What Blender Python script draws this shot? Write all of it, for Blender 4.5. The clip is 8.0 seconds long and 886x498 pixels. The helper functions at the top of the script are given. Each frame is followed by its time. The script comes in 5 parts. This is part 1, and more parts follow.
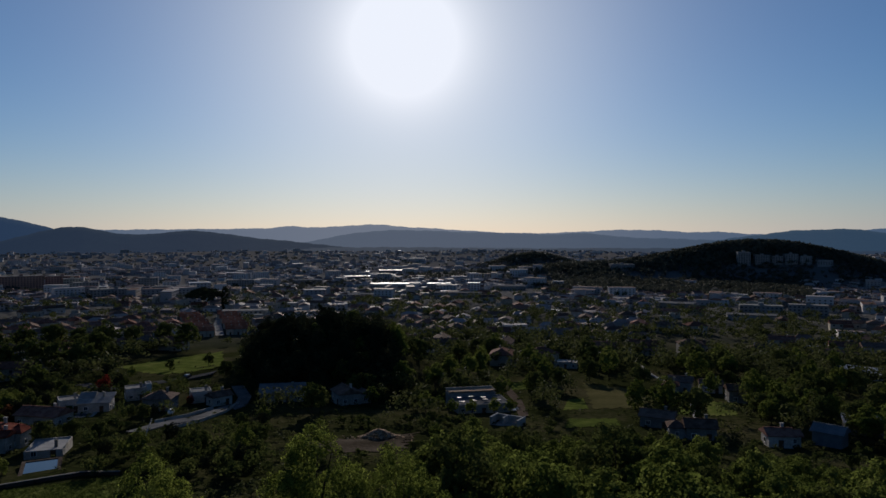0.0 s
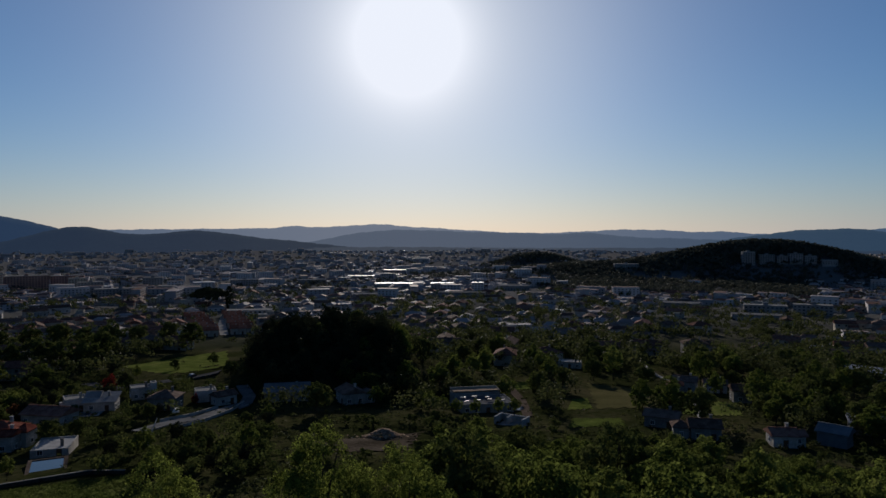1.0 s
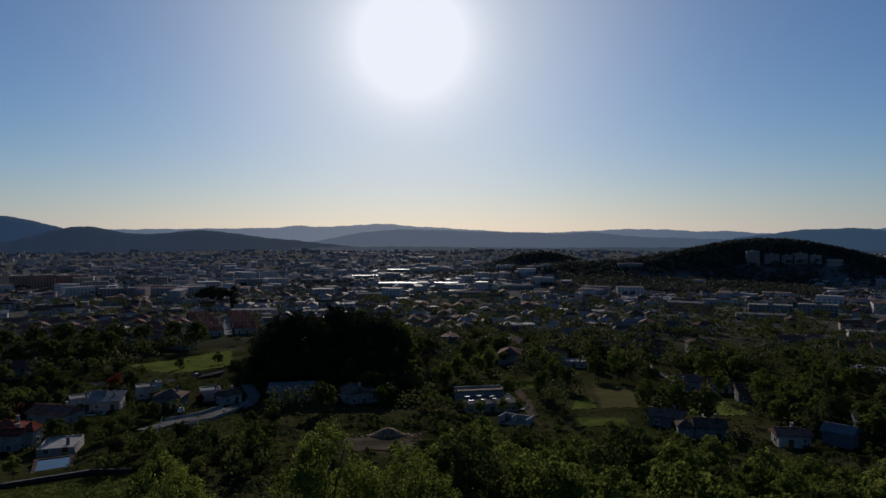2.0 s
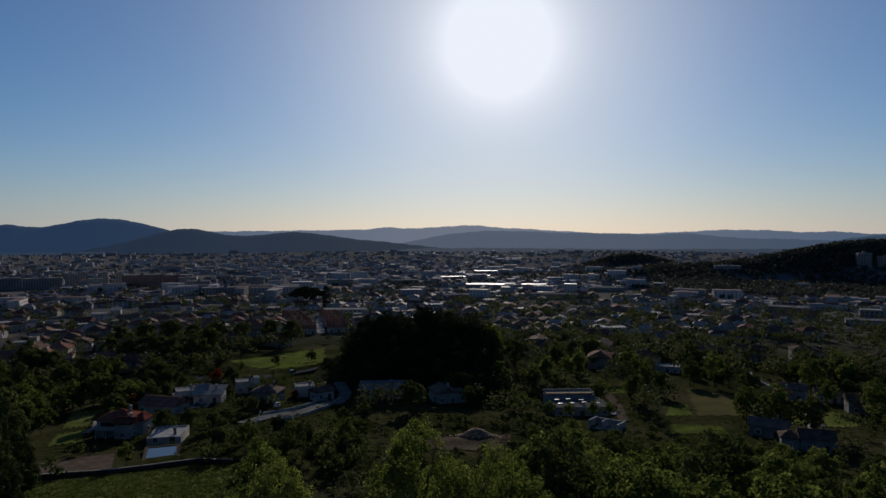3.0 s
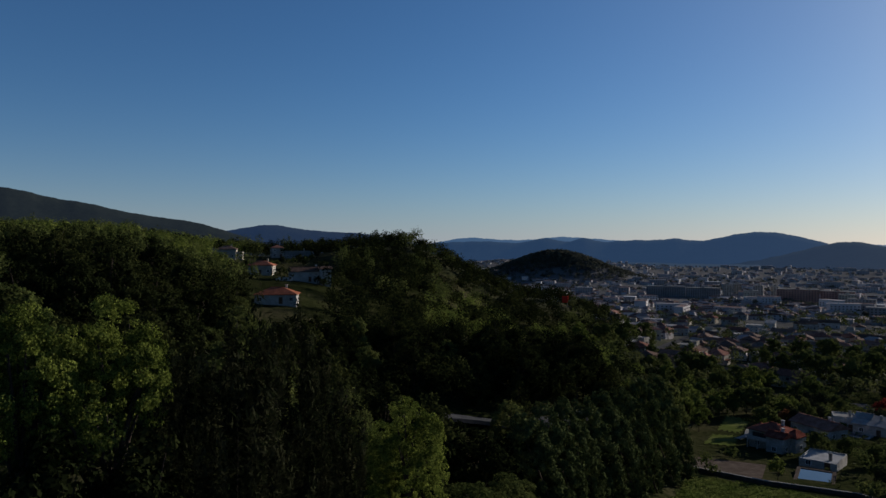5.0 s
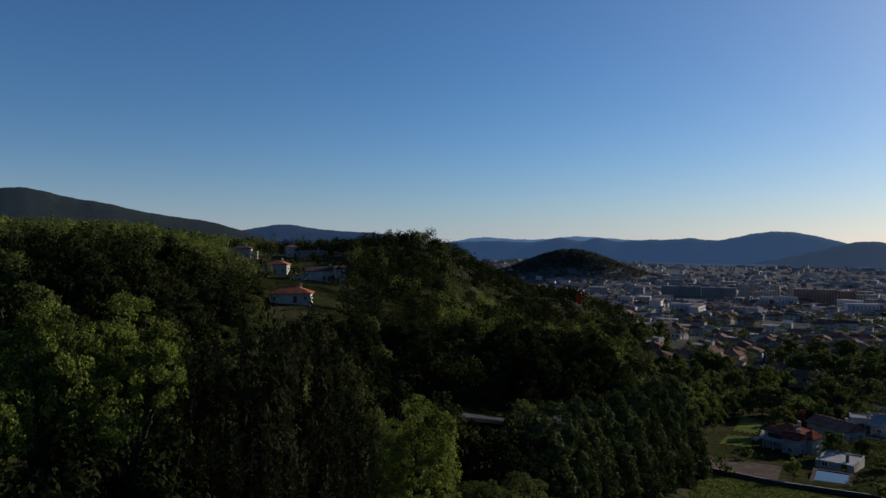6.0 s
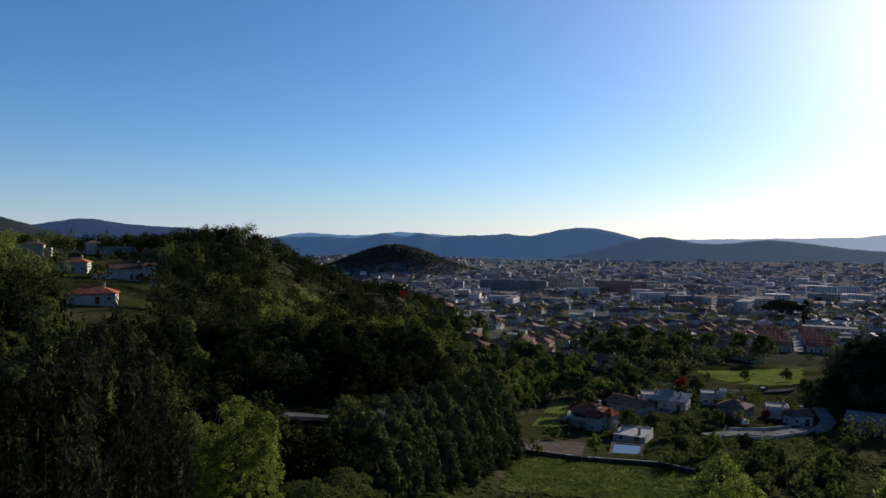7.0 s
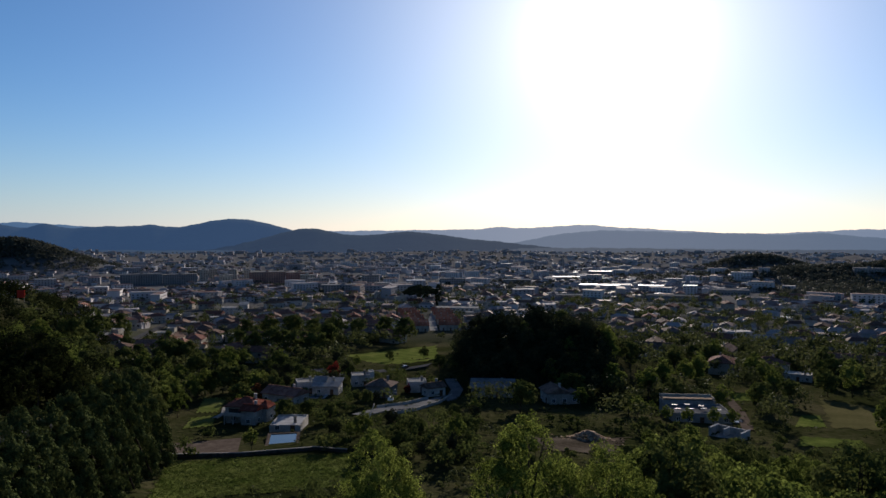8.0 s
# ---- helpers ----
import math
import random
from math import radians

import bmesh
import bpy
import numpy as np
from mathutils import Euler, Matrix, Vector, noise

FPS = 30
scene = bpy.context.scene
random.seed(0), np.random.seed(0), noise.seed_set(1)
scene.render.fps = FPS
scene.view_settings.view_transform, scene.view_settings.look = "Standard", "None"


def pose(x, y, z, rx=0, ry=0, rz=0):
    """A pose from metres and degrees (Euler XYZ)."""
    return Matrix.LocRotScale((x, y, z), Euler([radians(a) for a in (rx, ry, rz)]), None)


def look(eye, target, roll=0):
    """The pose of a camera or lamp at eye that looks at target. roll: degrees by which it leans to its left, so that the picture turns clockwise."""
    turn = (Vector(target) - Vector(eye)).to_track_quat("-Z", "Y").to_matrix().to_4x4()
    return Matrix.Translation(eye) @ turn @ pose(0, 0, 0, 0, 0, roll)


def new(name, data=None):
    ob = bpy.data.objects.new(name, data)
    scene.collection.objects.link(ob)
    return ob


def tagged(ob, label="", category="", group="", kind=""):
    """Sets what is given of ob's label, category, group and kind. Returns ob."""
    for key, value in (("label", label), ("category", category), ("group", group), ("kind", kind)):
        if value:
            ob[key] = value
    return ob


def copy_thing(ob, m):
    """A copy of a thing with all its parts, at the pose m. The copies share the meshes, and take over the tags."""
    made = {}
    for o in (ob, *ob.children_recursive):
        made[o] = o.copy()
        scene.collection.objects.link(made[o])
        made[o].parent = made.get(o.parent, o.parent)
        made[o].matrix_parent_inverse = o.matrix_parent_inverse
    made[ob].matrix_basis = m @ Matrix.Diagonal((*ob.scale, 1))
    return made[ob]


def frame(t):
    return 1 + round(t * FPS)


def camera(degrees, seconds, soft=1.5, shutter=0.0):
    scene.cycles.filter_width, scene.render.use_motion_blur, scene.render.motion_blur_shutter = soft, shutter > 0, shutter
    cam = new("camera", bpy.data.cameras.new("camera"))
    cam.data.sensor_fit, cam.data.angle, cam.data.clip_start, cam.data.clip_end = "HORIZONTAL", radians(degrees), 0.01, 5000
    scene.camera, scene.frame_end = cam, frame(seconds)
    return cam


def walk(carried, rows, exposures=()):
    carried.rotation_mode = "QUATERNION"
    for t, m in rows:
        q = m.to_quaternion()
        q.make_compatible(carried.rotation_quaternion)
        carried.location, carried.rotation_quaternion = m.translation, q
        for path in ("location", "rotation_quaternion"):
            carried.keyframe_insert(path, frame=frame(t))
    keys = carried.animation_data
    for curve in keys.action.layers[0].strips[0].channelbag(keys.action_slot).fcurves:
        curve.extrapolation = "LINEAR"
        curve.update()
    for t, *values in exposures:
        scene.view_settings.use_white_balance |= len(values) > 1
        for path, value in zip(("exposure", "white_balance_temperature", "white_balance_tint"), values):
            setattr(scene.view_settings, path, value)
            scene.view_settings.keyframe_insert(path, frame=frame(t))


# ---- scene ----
# ---- camera: a drone that hovers at 100 m and turns ----
EYE = 100.0
cam = camera(65.08, 8.0, soft=1.5)
PATH = [
    (0.0, 0.00, 0.00, 0.00, -1.33, -0.04, 0.00), (0.5, -0.05, -0.12, 0.00, -1.33, -0.03, 0.15),
    (1.0, -0.13, -0.20, 0.00, -1.35, -0.03, 0.31), (2.3, -0.36, -0.30, -0.03, -1.40, 0.00, 0.66),
    (2.5, -0.42, -0.32, -0.05, -1.41, 0.02, 0.76), (2.8, -0.54, -0.36, -0.11, -1.34, 0.08, 4.0), (3.0, -0.62, -0.39, -0.15, -1.26, 0.12, 7.81),
    (3.5, -0.65, -0.46, -0.23, -0.94, 0.10, 21.96), (4.0, -0.57, -0.50, -0.31, -0.60, 0.02, 37.21),
    (4.5, -0.42, -0.54, -0.41, -0.27, -0.04, 51.94), (5.0, -0.22, -0.56, -0.49, -0.17, -0.14, 58.36),
    (5.2, -0.16, -0.57, -0.51, -0.15, -0.15, 59.0), (5.6, -0.04, -0.58, -0.53, -0.17, -0.16, 59.5), (6.0, 0.07, -0.59, -0.55, -0.21, -0.17, 59.5),
    (6.3, 0.13, -0.60, -0.56, -0.26, -0.17, 58.3), (6.5, 0.15, -0.60, -0.57, -0.30, -0.16, 55.94), (7.0, 0.06, -0.51, -0.62, -0.55, -0.04, 45.06),
    (7.5, -0.16, -0.38, -0.65, -0.89, 0.02, 31.85), (8.0, -0.32, -0.20, -0.64, -1.27, 0.08, 17.06)]
walk(cam, [(t, pose(x, y, EYE + z, 90 + pitch, roll, yaw)) for t, x, y, z, pitch, roll, yaw in PATH],
     exposures=[(0.0, 0.15, 5900, 13), (2.5, 0.12, 5900, 13), (3.5, 0.14, 5900, 13), (4.5, 0.34, 5850, 12), (5.2, 0.48, 5850, 12), (6.3, 0.86, 5900, 13),
                (7.0, 1.22, 5900, 13), (7.5, 1.08, 6000, 14), (8.0, 0.94, 6000, 14)])

# ---- light: a low sun ahead, clear sky ----
SUN_YAW, SUN_ELEVATION = 3.2, 15.2
sun_way = Vector((-math.sin(radians(SUN_YAW)) * math.cos(radians(SUN_ELEVATION)),
                  math.cos(radians(SUN_YAW)) * math.cos(radians(SUN_ELEVATION)), math.sin(radians(SUN_ELEVATION))))
world = bpy.data.worlds.new("sky")
scene.world = world
world.use_nodes = True
wn, wl = world.node_tree.nodes, world.node_tree.links
wn.clear()
sky = wn.new("ShaderNodeTexSky")
sky.sky_type, sky.sun_disc = "NISHITA", False
sky.sun_elevation, sky.sun_rotation = radians(SUN_ELEVATION), radians(-SUN_YAW)
sky.altitude, sky.air_density, sky.dust_density, sky.ozone_density = 200, 1.0, 0.2, 5.0
sky_back = wn.new("ShaderNodeBackground")
sky_back.inputs["Strength"].default_value = 0.05
tint = wn.new("ShaderNodeMix")
tint.data_type, tint.blend_type = "RGBA", "MULTIPLY"
tint.inputs["Factor"].default_value, tint.inputs["B"].default_value = 1.0, (0.89, 1.0, 1.03, 1)
wl.new(sky.outputs[0], tint.inputs["A"])
wl.new(tint.outputs["Result"], sky_back.inputs["Color"])
# the dazzle round the sun: lobes about its direction
coord, unit, dot = wn.new("ShaderNodeTexCoord"), wn.new("ShaderNodeVectorMath"), wn.new("ShaderNodeVectorMath")
unit.operation, dot.operation = "NORMALIZE", "DOT_PRODUCT"
wl.new(coord.outputs["Generated"], unit.inputs[0])
wl.new(unit.outputs[0], dot.inputs[0])
dot.inputs[1].default_value = sun_way
last = sky_back
for sharp, gain, most, colour in ((8, 0.20, 0.20, (0.62, 0.57, 0.52)), (38, 0.75, 0.75, (0.68, 0.68, 0.655)), (330, 2.4, 1.0, (0.80, 0.80, 0.79))):
    clip, power, scale, cap = [wn.new("ShaderNodeMath") for _ in range(4)]
    clip.operation, power.operation, scale.operation, cap.operation = "MAXIMUM", "POWER", "MULTIPLY", "MINIMUM"
    for node, source, value in ((clip, dot.outputs["Value"], 0), (power, clip.outputs[0], sharp), (scale, power.outputs[0], gain),
                                (cap, scale.outputs[0], most)):
        wl.new(source, node.inputs[0])
        node.inputs[1].default_value = value
    back, blend = wn.new("ShaderNodeBackground"), wn.new("ShaderNodeMixShader")
    back.inputs["Color"].default_value = (*colour, 1)
    wl.new(cap.outputs[0], blend.inputs[0])
    wl.new(last.outputs[0], blend.inputs[1])
    wl.new(back.outputs[0], blend.inputs[2])
    last = blend
# a thin haze along the horizon, all round, warm towards the sun
split, height, fall, amount = wn.new("ShaderNodeSeparateXYZ"), wn.new("ShaderNodeMath"), wn.new("ShaderNodeMath"), wn.new("ShaderNodeMath")
height.operation, fall.operation, amount.operation = "SUBTRACT", "POWER", "MULTIPLY"
height.use_clamp = True
wl.new(unit.outputs[0], split.inputs[0])
height.inputs[0].default_value, fall.inputs[1].default_value, amount.inputs[1].default_value = 1, 17, 0.68
wl.new(split.outputs["Z"], height.inputs[1])
wl.new(height.outputs[0], fall.inputs[0])
wl.new(fall.outputs[0], amount.inputs[0])
haze_back, haze_mix = wn.new("ShaderNodeBackground"), wn.new("ShaderNodeMixShader")
side, side_power, haze_tint = wn.new("ShaderNodeMath"), wn.new("ShaderNodeMath"), wn.new("ShaderNodeMix")
side.operation, side_power.operation, haze_tint.data_type = "MAXIMUM", "POWER", "RGBA"
side.inputs[1].default_value, side_power.inputs[1].default_value = 0, 5
wl.new(dot.outputs["Value"], side.inputs[0])
wl.new(side.outputs[0], side_power.inputs[0])
wl.new(side_power.outputs[0], haze_tint.inputs["Factor"])
haze_tint.inputs["A"].default_value, haze_tint.inputs["B"].default_value = (0.27, 0.275, 0.30, 1), (0.84, 0.63, 0.43, 1)
wl.new(haze_tint.outputs["Result"], haze_back.inputs["Color"])
wl.new(amount.outputs[0], haze_mix.inputs[0])
wl.new(last.outputs[0], haze_mix.inputs[1])
wl.new(haze_back.outputs[0], haze_mix.inputs[2])
last = haze_mix
out = wn.new("ShaderNodeOutputWorld")
wl.new(last.outputs[0], out.inputs["Surface"])
sun = new("sun", bpy.data.lights.new("sun", "SUN"))
sun.data.energy, sun.data.angle, sun.data.color = 4.5, radians(0.5), (1, 0.87, 0.7)
sun.matrix_world = look(sun_way * 200, (0, 0, 0))

# ---- materials ----
def material(name, stops, scale=1.0, roughness=0.9, bump=0.0, fine=8.0, specular=0.0, leaf=0.0, spread=0.25, island=False,
             metallic=0.0, glow=None):
    """A procedural surface: two scales of noise run through the colours in stops, shifted piece by piece."""
    m = bpy.data.materials.new(name)
    m.use_nodes = True
    n, l = m.node_tree.nodes, m.node_tree.links
    bsdf = n["Principled BSDF"]
    geo = n.new("ShaderNodeNewGeometry")
    broad, grain = n.new("ShaderNodeTexNoise"), n.new("ShaderNodeTexNoise")
    for tex, s in ((broad, scale), (grain, scale * fine)):
        tex.inputs["Scale"].default_value, tex.inputs["Detail"].default_value = s, 4
        l.new(geo.outputs["Position"], tex.inputs["Vector"])
    mix = n.new("ShaderNodeMath")
    mix.operation = "MULTIPLY_ADD"
    l.new(grain.outputs[0], mix.inputs[0])
    mix.inputs[1].default_value = 0.5
    l.new(broad.outputs[0], mix.inputs[2])
    rand = n.new("ShaderNodeMath")
    rand.operation = "MULTIPLY_ADD"
    if island:
        l.new(geo.outputs["Random Per Island"], rand.inputs[0])
    else:
        l.new(n.new("ShaderNodeObjectInfo").outputs["Random"], rand.inputs[0])
    rand.inputs[1].default_value = spread
    l.new(mix.outputs[0], rand.inputs[2])
    shift = n.new("ShaderNodeMath")
    shift.operation = "SUBTRACT"
    l.new(rand.outputs[0], shift.inputs[0])
    shift.inputs[1].default_value = 0.25 + spread / 2
    ramp = n.new("ShaderNodeValToRGB")
    ramp.color_ramp.elements[0].position, ramp.color_ramp.elements[1].position = 0.25, 0.75
    ramp.color_ramp.elements[0].color, ramp.color_ramp.elements[1].color = (*stops[0], 1), (*stops[-1], 1)
    for i, c in enumerate(stops[1:-1]):
        ramp.color_ramp.elements.new(0.25 + 0.5 * (i + 1) / (len(stops) - 1)).color = (*c, 1)
    l.new(shift.outputs[0], ramp.inputs[0])
    l.new(ramp.outputs[0], bsdf.inputs["Base Color"])
    bsdf.inputs["Roughness"].default_value = roughness
    bsdf.inputs["Metallic"].default_value = metallic
    bsdf.inputs["Specular IOR Level"].default_value = specular
    if bump:
        b = n.new("ShaderNodeBump")
        b.inputs["Strength"].default_value, b.inputs["Distance"].default_value = bump, 0.5 / scale / fine
        l.new(grain.outputs[0], b.inputs["Height"])
        l.new(b.outputs[0], bsdf.inputs["Normal"])
    if leaf:
        trans, both = n.new("ShaderNodeBsdfTranslucent"), n.new("ShaderNodeMixShader")
        l.new(ramp.outputs[0], trans.inputs["Color"])
        both.inputs[0].default_value = leaf
        l.new(bsdf.outputs[0], both.inputs[1])
        l.new(trans.outputs[0], both.inputs[2])
        l.new(both.outputs[0], n["Material Output"].inputs["Surface"])
    if glow:
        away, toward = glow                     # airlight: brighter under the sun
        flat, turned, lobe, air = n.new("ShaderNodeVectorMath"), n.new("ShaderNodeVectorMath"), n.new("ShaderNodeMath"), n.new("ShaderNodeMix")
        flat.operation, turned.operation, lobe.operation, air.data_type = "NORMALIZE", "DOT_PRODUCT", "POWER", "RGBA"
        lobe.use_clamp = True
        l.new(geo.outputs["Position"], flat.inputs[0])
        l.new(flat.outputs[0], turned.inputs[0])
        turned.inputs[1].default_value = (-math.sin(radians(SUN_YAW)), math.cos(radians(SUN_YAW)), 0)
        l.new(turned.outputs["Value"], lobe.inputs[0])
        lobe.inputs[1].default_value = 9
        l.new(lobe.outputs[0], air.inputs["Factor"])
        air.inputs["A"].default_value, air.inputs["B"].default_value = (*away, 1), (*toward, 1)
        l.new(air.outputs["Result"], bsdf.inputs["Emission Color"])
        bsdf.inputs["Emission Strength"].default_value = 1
    return m


M_ground = material("ground_cover", [(0.008, 0.011, 0.004), (0.019, 0.022, 0.008), (0.046, 0.042, 0.022)], 0.03, fine=18, bump=0.6)
M_meadow = material("meadow_grass", [(0.036, 0.048, 0.012), (0.060, 0.076, 0.017), (0.105, 0.112, 0.034)], 0.16, fine=9, bump=0.7)
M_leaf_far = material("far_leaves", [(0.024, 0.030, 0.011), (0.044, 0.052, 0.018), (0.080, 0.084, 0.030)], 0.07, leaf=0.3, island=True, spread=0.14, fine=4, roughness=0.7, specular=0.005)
M_leaf = material("leaves", [(0.027, 0.038, 0.011), (0.054, 0.066, 0.019), (0.094, 0.103, 0.031)], 0.12, leaf=0.33, island=True, spread=0.16, fine=5)
M_leaf_light = material("spring_leaves", [(0.044, 0.061, 0.013), (0.084, 0.105, 0.022), (0.136, 0.155, 0.037)], 0.12, leaf=0.4, island=True, spread=0.25, fine=5)
M_leaf_dark = material("conifer_needles", [(0.014, 0.019, 0.010), (0.026, 0.030, 0.015), (0.046, 0.048, 0.024)], 0.12, leaf=0.15, island=True, spread=0.16, fine=5)
M_leaf_red = material("red_leaves", [(0.08, 0.012, 0.01), (0.12, 0.02, 0.015)], 0.3, leaf=0.35, island=True)
M_bark = material("bark", [(0.025, 0.02, 0.016), (0.055, 0.045, 0.036)], 2, bump=0.5)
M_city = material("town_walls", [(0.238, 0.223, 0.219), (0.315, 0.297, 0.293), (0.408, 0.387, 0.378)], 0.01, island=True, spread=0.8)
M_city_roof = material("town_roofs", [(0.085, 0.052, 0.042), (0.15, 0.105, 0.09), (0.24, 0.215, 0.205)], 0.01, island=True, spread=0.9, roughness=0.68, specular=0.003)
M_city_window = material("town_windows", [(0.02, 0.022, 0.025), (0.05, 0.05, 0.055)], 0.05, roughness=0.15, specular=0.5, island=True)
M_white = material("white_render", [(0.20, 0.19, 0.172), (0.30, 0.285, 0.26), (0.40, 0.383, 0.352)], 0.25, spread=0.25, bump=0.1)
M_cream = material("cream_render", [(0.19, 0.17, 0.14), (0.26, 0.236, 0.195), (0.34, 0.31, 0.262)], 0.25, spread=0.2, bump=0.1)
M_grey = material("grey_render", [(0.10, 0.097, 0.09), (0.16, 0.155, 0.145), (0.23, 0.22, 0.205)], 0.25, spread=0.3, bump=0.15)
M_pink = material("pink_render", [(0.16, 0.095, 0.08), (0.21, 0.13, 0.11), (0.26, 0.17, 0.145)], 0.1, spread=0.1)
M_tile = material("clay_tiles", [(0.085, 0.042, 0.032), (0.135, 0.068, 0.052), (0.20, 0.115, 0.09)], 0.6, fine=7, spread=0.35, bump=0.6, roughness=0.75, specular=0.0015)
M_tile_red = material("dark_red_tiles", [(0.075, 0.024, 0.018), (0.12, 0.040, 0.029), (0.185, 0.075, 0.052)], 0.6, fine=7, spread=0.35, bump=0.6, roughness=0.85)
M_tile_old = material("weathered_tiles", [(0.055, 0.038, 0.030), (0.10, 0.068, 0.054), (0.15, 0.11, 0.09)], 0.6, fine=7, spread=0.35, bump=0.6, roughness=0.75, specular=0.0015)
M_sheet = material("sheet_roofing", [(0.22, 0.22, 0.22), (0.30, 0.30, 0.30), (0.38, 0.38, 0.38)], 0.3, spread=0.2, roughness=0.6, specular=0.012)
M_concrete = material("concrete", [(0.14, 0.135, 0.125), (0.19, 0.185, 0.175), (0.26, 0.25, 0.235)], 0.4, spread=0.15, bump=0.2)
M_asphalt = material("asphalt", [(0.035, 0.036, 0.038), (0.05, 0.05, 0.052), (0.065, 0.065, 0.065)], 0.3, roughness=0.85, bump=0.2)
M_paving = material("paving", [(0.048, 0.038, 0.031), (0.07, 0.056, 0.046), (0.105, 0.086, 0.072)], 0.5, bump=0.3)
M_earth = material("bare_earth", [(0.022, 0.018, 0.013), (0.036, 0.030, 0.022), (0.075, 0.062, 0.048)], 0.12, fine=9, bump=0.6)
M_rubble = material("rubble", [(0.16, 0.11, 0.075), (0.26, 0.19, 0.13), (0.38, 0.29, 0.21)], 0.8, island=True, spread=0.5, bump=0.4)
M_glass = material("window_glass", [(0.015, 0.018, 0.02), (0.03, 0.033, 0.036)], 0.3, roughness=0.08, specular=0.6)
M_frame = material("window_frames", [(0.5, 0.5, 0.48), (0.62, 0.61, 0.60)], 0.5, roughness=0.5, specular=0.4)
M_wood = material("dark_wood", [(0.06, 0.035, 0.02), (0.11, 0.065, 0.04)], 1.5, roughness=0.6)
M_pale_wood = material("weathered_timber", [(0.30, 0.27, 0.23), (0.42, 0.38, 0.33)], 1.5, roughness=0.8)
M_water = material("pool_water", [(0.022, 0.045, 0.062), (0.035, 0.062, 0.08)], 0.3, roughness=0.06, specular=0.5)
M_paint_white = material("white_car_paint", [(0.66, 0.66, 0.66), (0.74, 0.74, 0.74)], 0.5, roughness=0.25, specular=0.6)
M_paint_dark = material("dark_car_paint", [(0.03, 0.03, 0.035), (0.06, 0.06, 0.07)], 0.5, roughness=0.25, specular=0.6)
M_rubber = material("tyre_rubber", [(0.02, 0.02, 0.02), (0.035, 0.035, 0.035)], 2)
M_red_sheet = material("red_awning", [(0.45, 0.03, 0.02), (0.55, 0.05, 0.03)], 0.5)
M_tarp = material("grey_sheeting", [(0.10, 0.115, 0.13), (0.15, 0.165, 0.18)], 0.6, roughness=0.8)
M_city_white = material("pale_town_walls", [(0.124, 0.118, 0.115), (0.167, 0.162, 0.158), (0.223, 0.218, 0.214)], 0.05, spread=0.3)
M_meadow_dry = material("dull_meadow", [(0.042, 0.042, 0.018), (0.060, 0.056, 0.024), (0.085, 0.074, 0.036)], 0.06, fine=16, bump=0.4)
M_lawn = material("lawn_grass", [(0.044, 0.056, 0.014), (0.062, 0.076, 0.020), (0.086, 0.092, 0.032)], 0.15, fine=20, bump=0.5)
M_leaf_rust = material("rust_leaves", [(0.09, 0.035, 0.015), (0.14, 0.06, 0.025)], 0.3, leaf=0.35, island=True)
M_stone = material("dark_stone", [(0.035, 0.033, 0.028), (0.055, 0.052, 0.045), (0.085, 0.08, 0.07)], 0.8, bump=0.5)
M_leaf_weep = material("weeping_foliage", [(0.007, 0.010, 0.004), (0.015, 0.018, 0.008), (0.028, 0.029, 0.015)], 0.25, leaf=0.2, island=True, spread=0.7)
M_hall_roof = material("grey_hall_roofing", [(0.07, 0.07, 0.072), (0.11, 0.11, 0.112), (0.16, 0.16, 0.16)], 0.2, spread=0.3, roughness=0.7)
M_terrace = material("pale_terrace", [(0.19, 0.19, 0.19), (0.24, 0.24, 0.24), (0.29, 0.29, 0.285)], 0.4, spread=0.1, bump=0.1)
M_rough_grass = material("rough_grass", [(0.023, 0.033, 0.008), (0.045, 0.059, 0.013), (0.079, 0.088, 0.026)], 0.16, fine=10, bump=0.7)
M_grass_blade = material("grass_blades", [(0.029, 0.045, 0.009), (0.047, 0.063, 0.014), (0.076, 0.085, 0.025)], 0.2, leaf=0.4, island=True, spread=0.4)
# near-black leaf copy for the hillside: its shade is put into the colour
M_leaf_shaded = material("shaded_slope_leaves", [(0.005, 0.007, 0.003), (0.013, 0.017, 0.006), (0.039, 0.044, 0.013)], 0.06, leaf=0.2, island=True, spread=0.12, fine=4)
# far leaves greyed and paled: distance haze put into their colour
M_leaf_hazy = material("hazy_town_leaves", [(0.035, 0.038, 0.029), (0.053, 0.056, 0.042), (0.078, 0.080, 0.059)], 0.02, leaf=0.2, island=True, spread=0.2, roughness=0.7, specular=0.005)

M_leaf_hero = material("young_leaves", [(0.038, 0.051, 0.009), (0.092, 0.117, 0.021), (0.166, 0.192, 0.039)], 0.2, leaf=0.44, island=True, spread=0.6, fine=5)
M_city_shine = material("shining_roofs", [(0.24, 0.24, 0.24), (0.42, 0.42, 0.42)], 0.01, island=True, spread=0.5, roughness=0.55, specular=0.018)
M_hedge = material("hedge_leaves", [(0.014, 0.020, 0.007), (0.025, 0.034, 0.011), (0.047, 0.053, 0.017)], 0.3, leaf=0.3, island=True, spread=0.2, fine=5)
M_leaf_row = material("row_conifer_needles", [(0.022, 0.031, 0.012), (0.043, 0.055, 0.018), (0.079, 0.092, 0.034)], 0.5, leaf=0.12, island=True, spread=0.3, fine=5)
M_tile_orange = material("orange_tiles", [(0.17, 0.062, 0.036), (0.25, 0.092, 0.054), (0.33, 0.145, 0.09)], 0.6, fine=7, spread=0.35, bump=0.6, roughness=0.85)
M_skylight = material("skylight_panes", [(0.12, 0.12, 0.13), (0.18, 0.18, 0.19)], 0.5, roughness=0.4, specular=0.02)
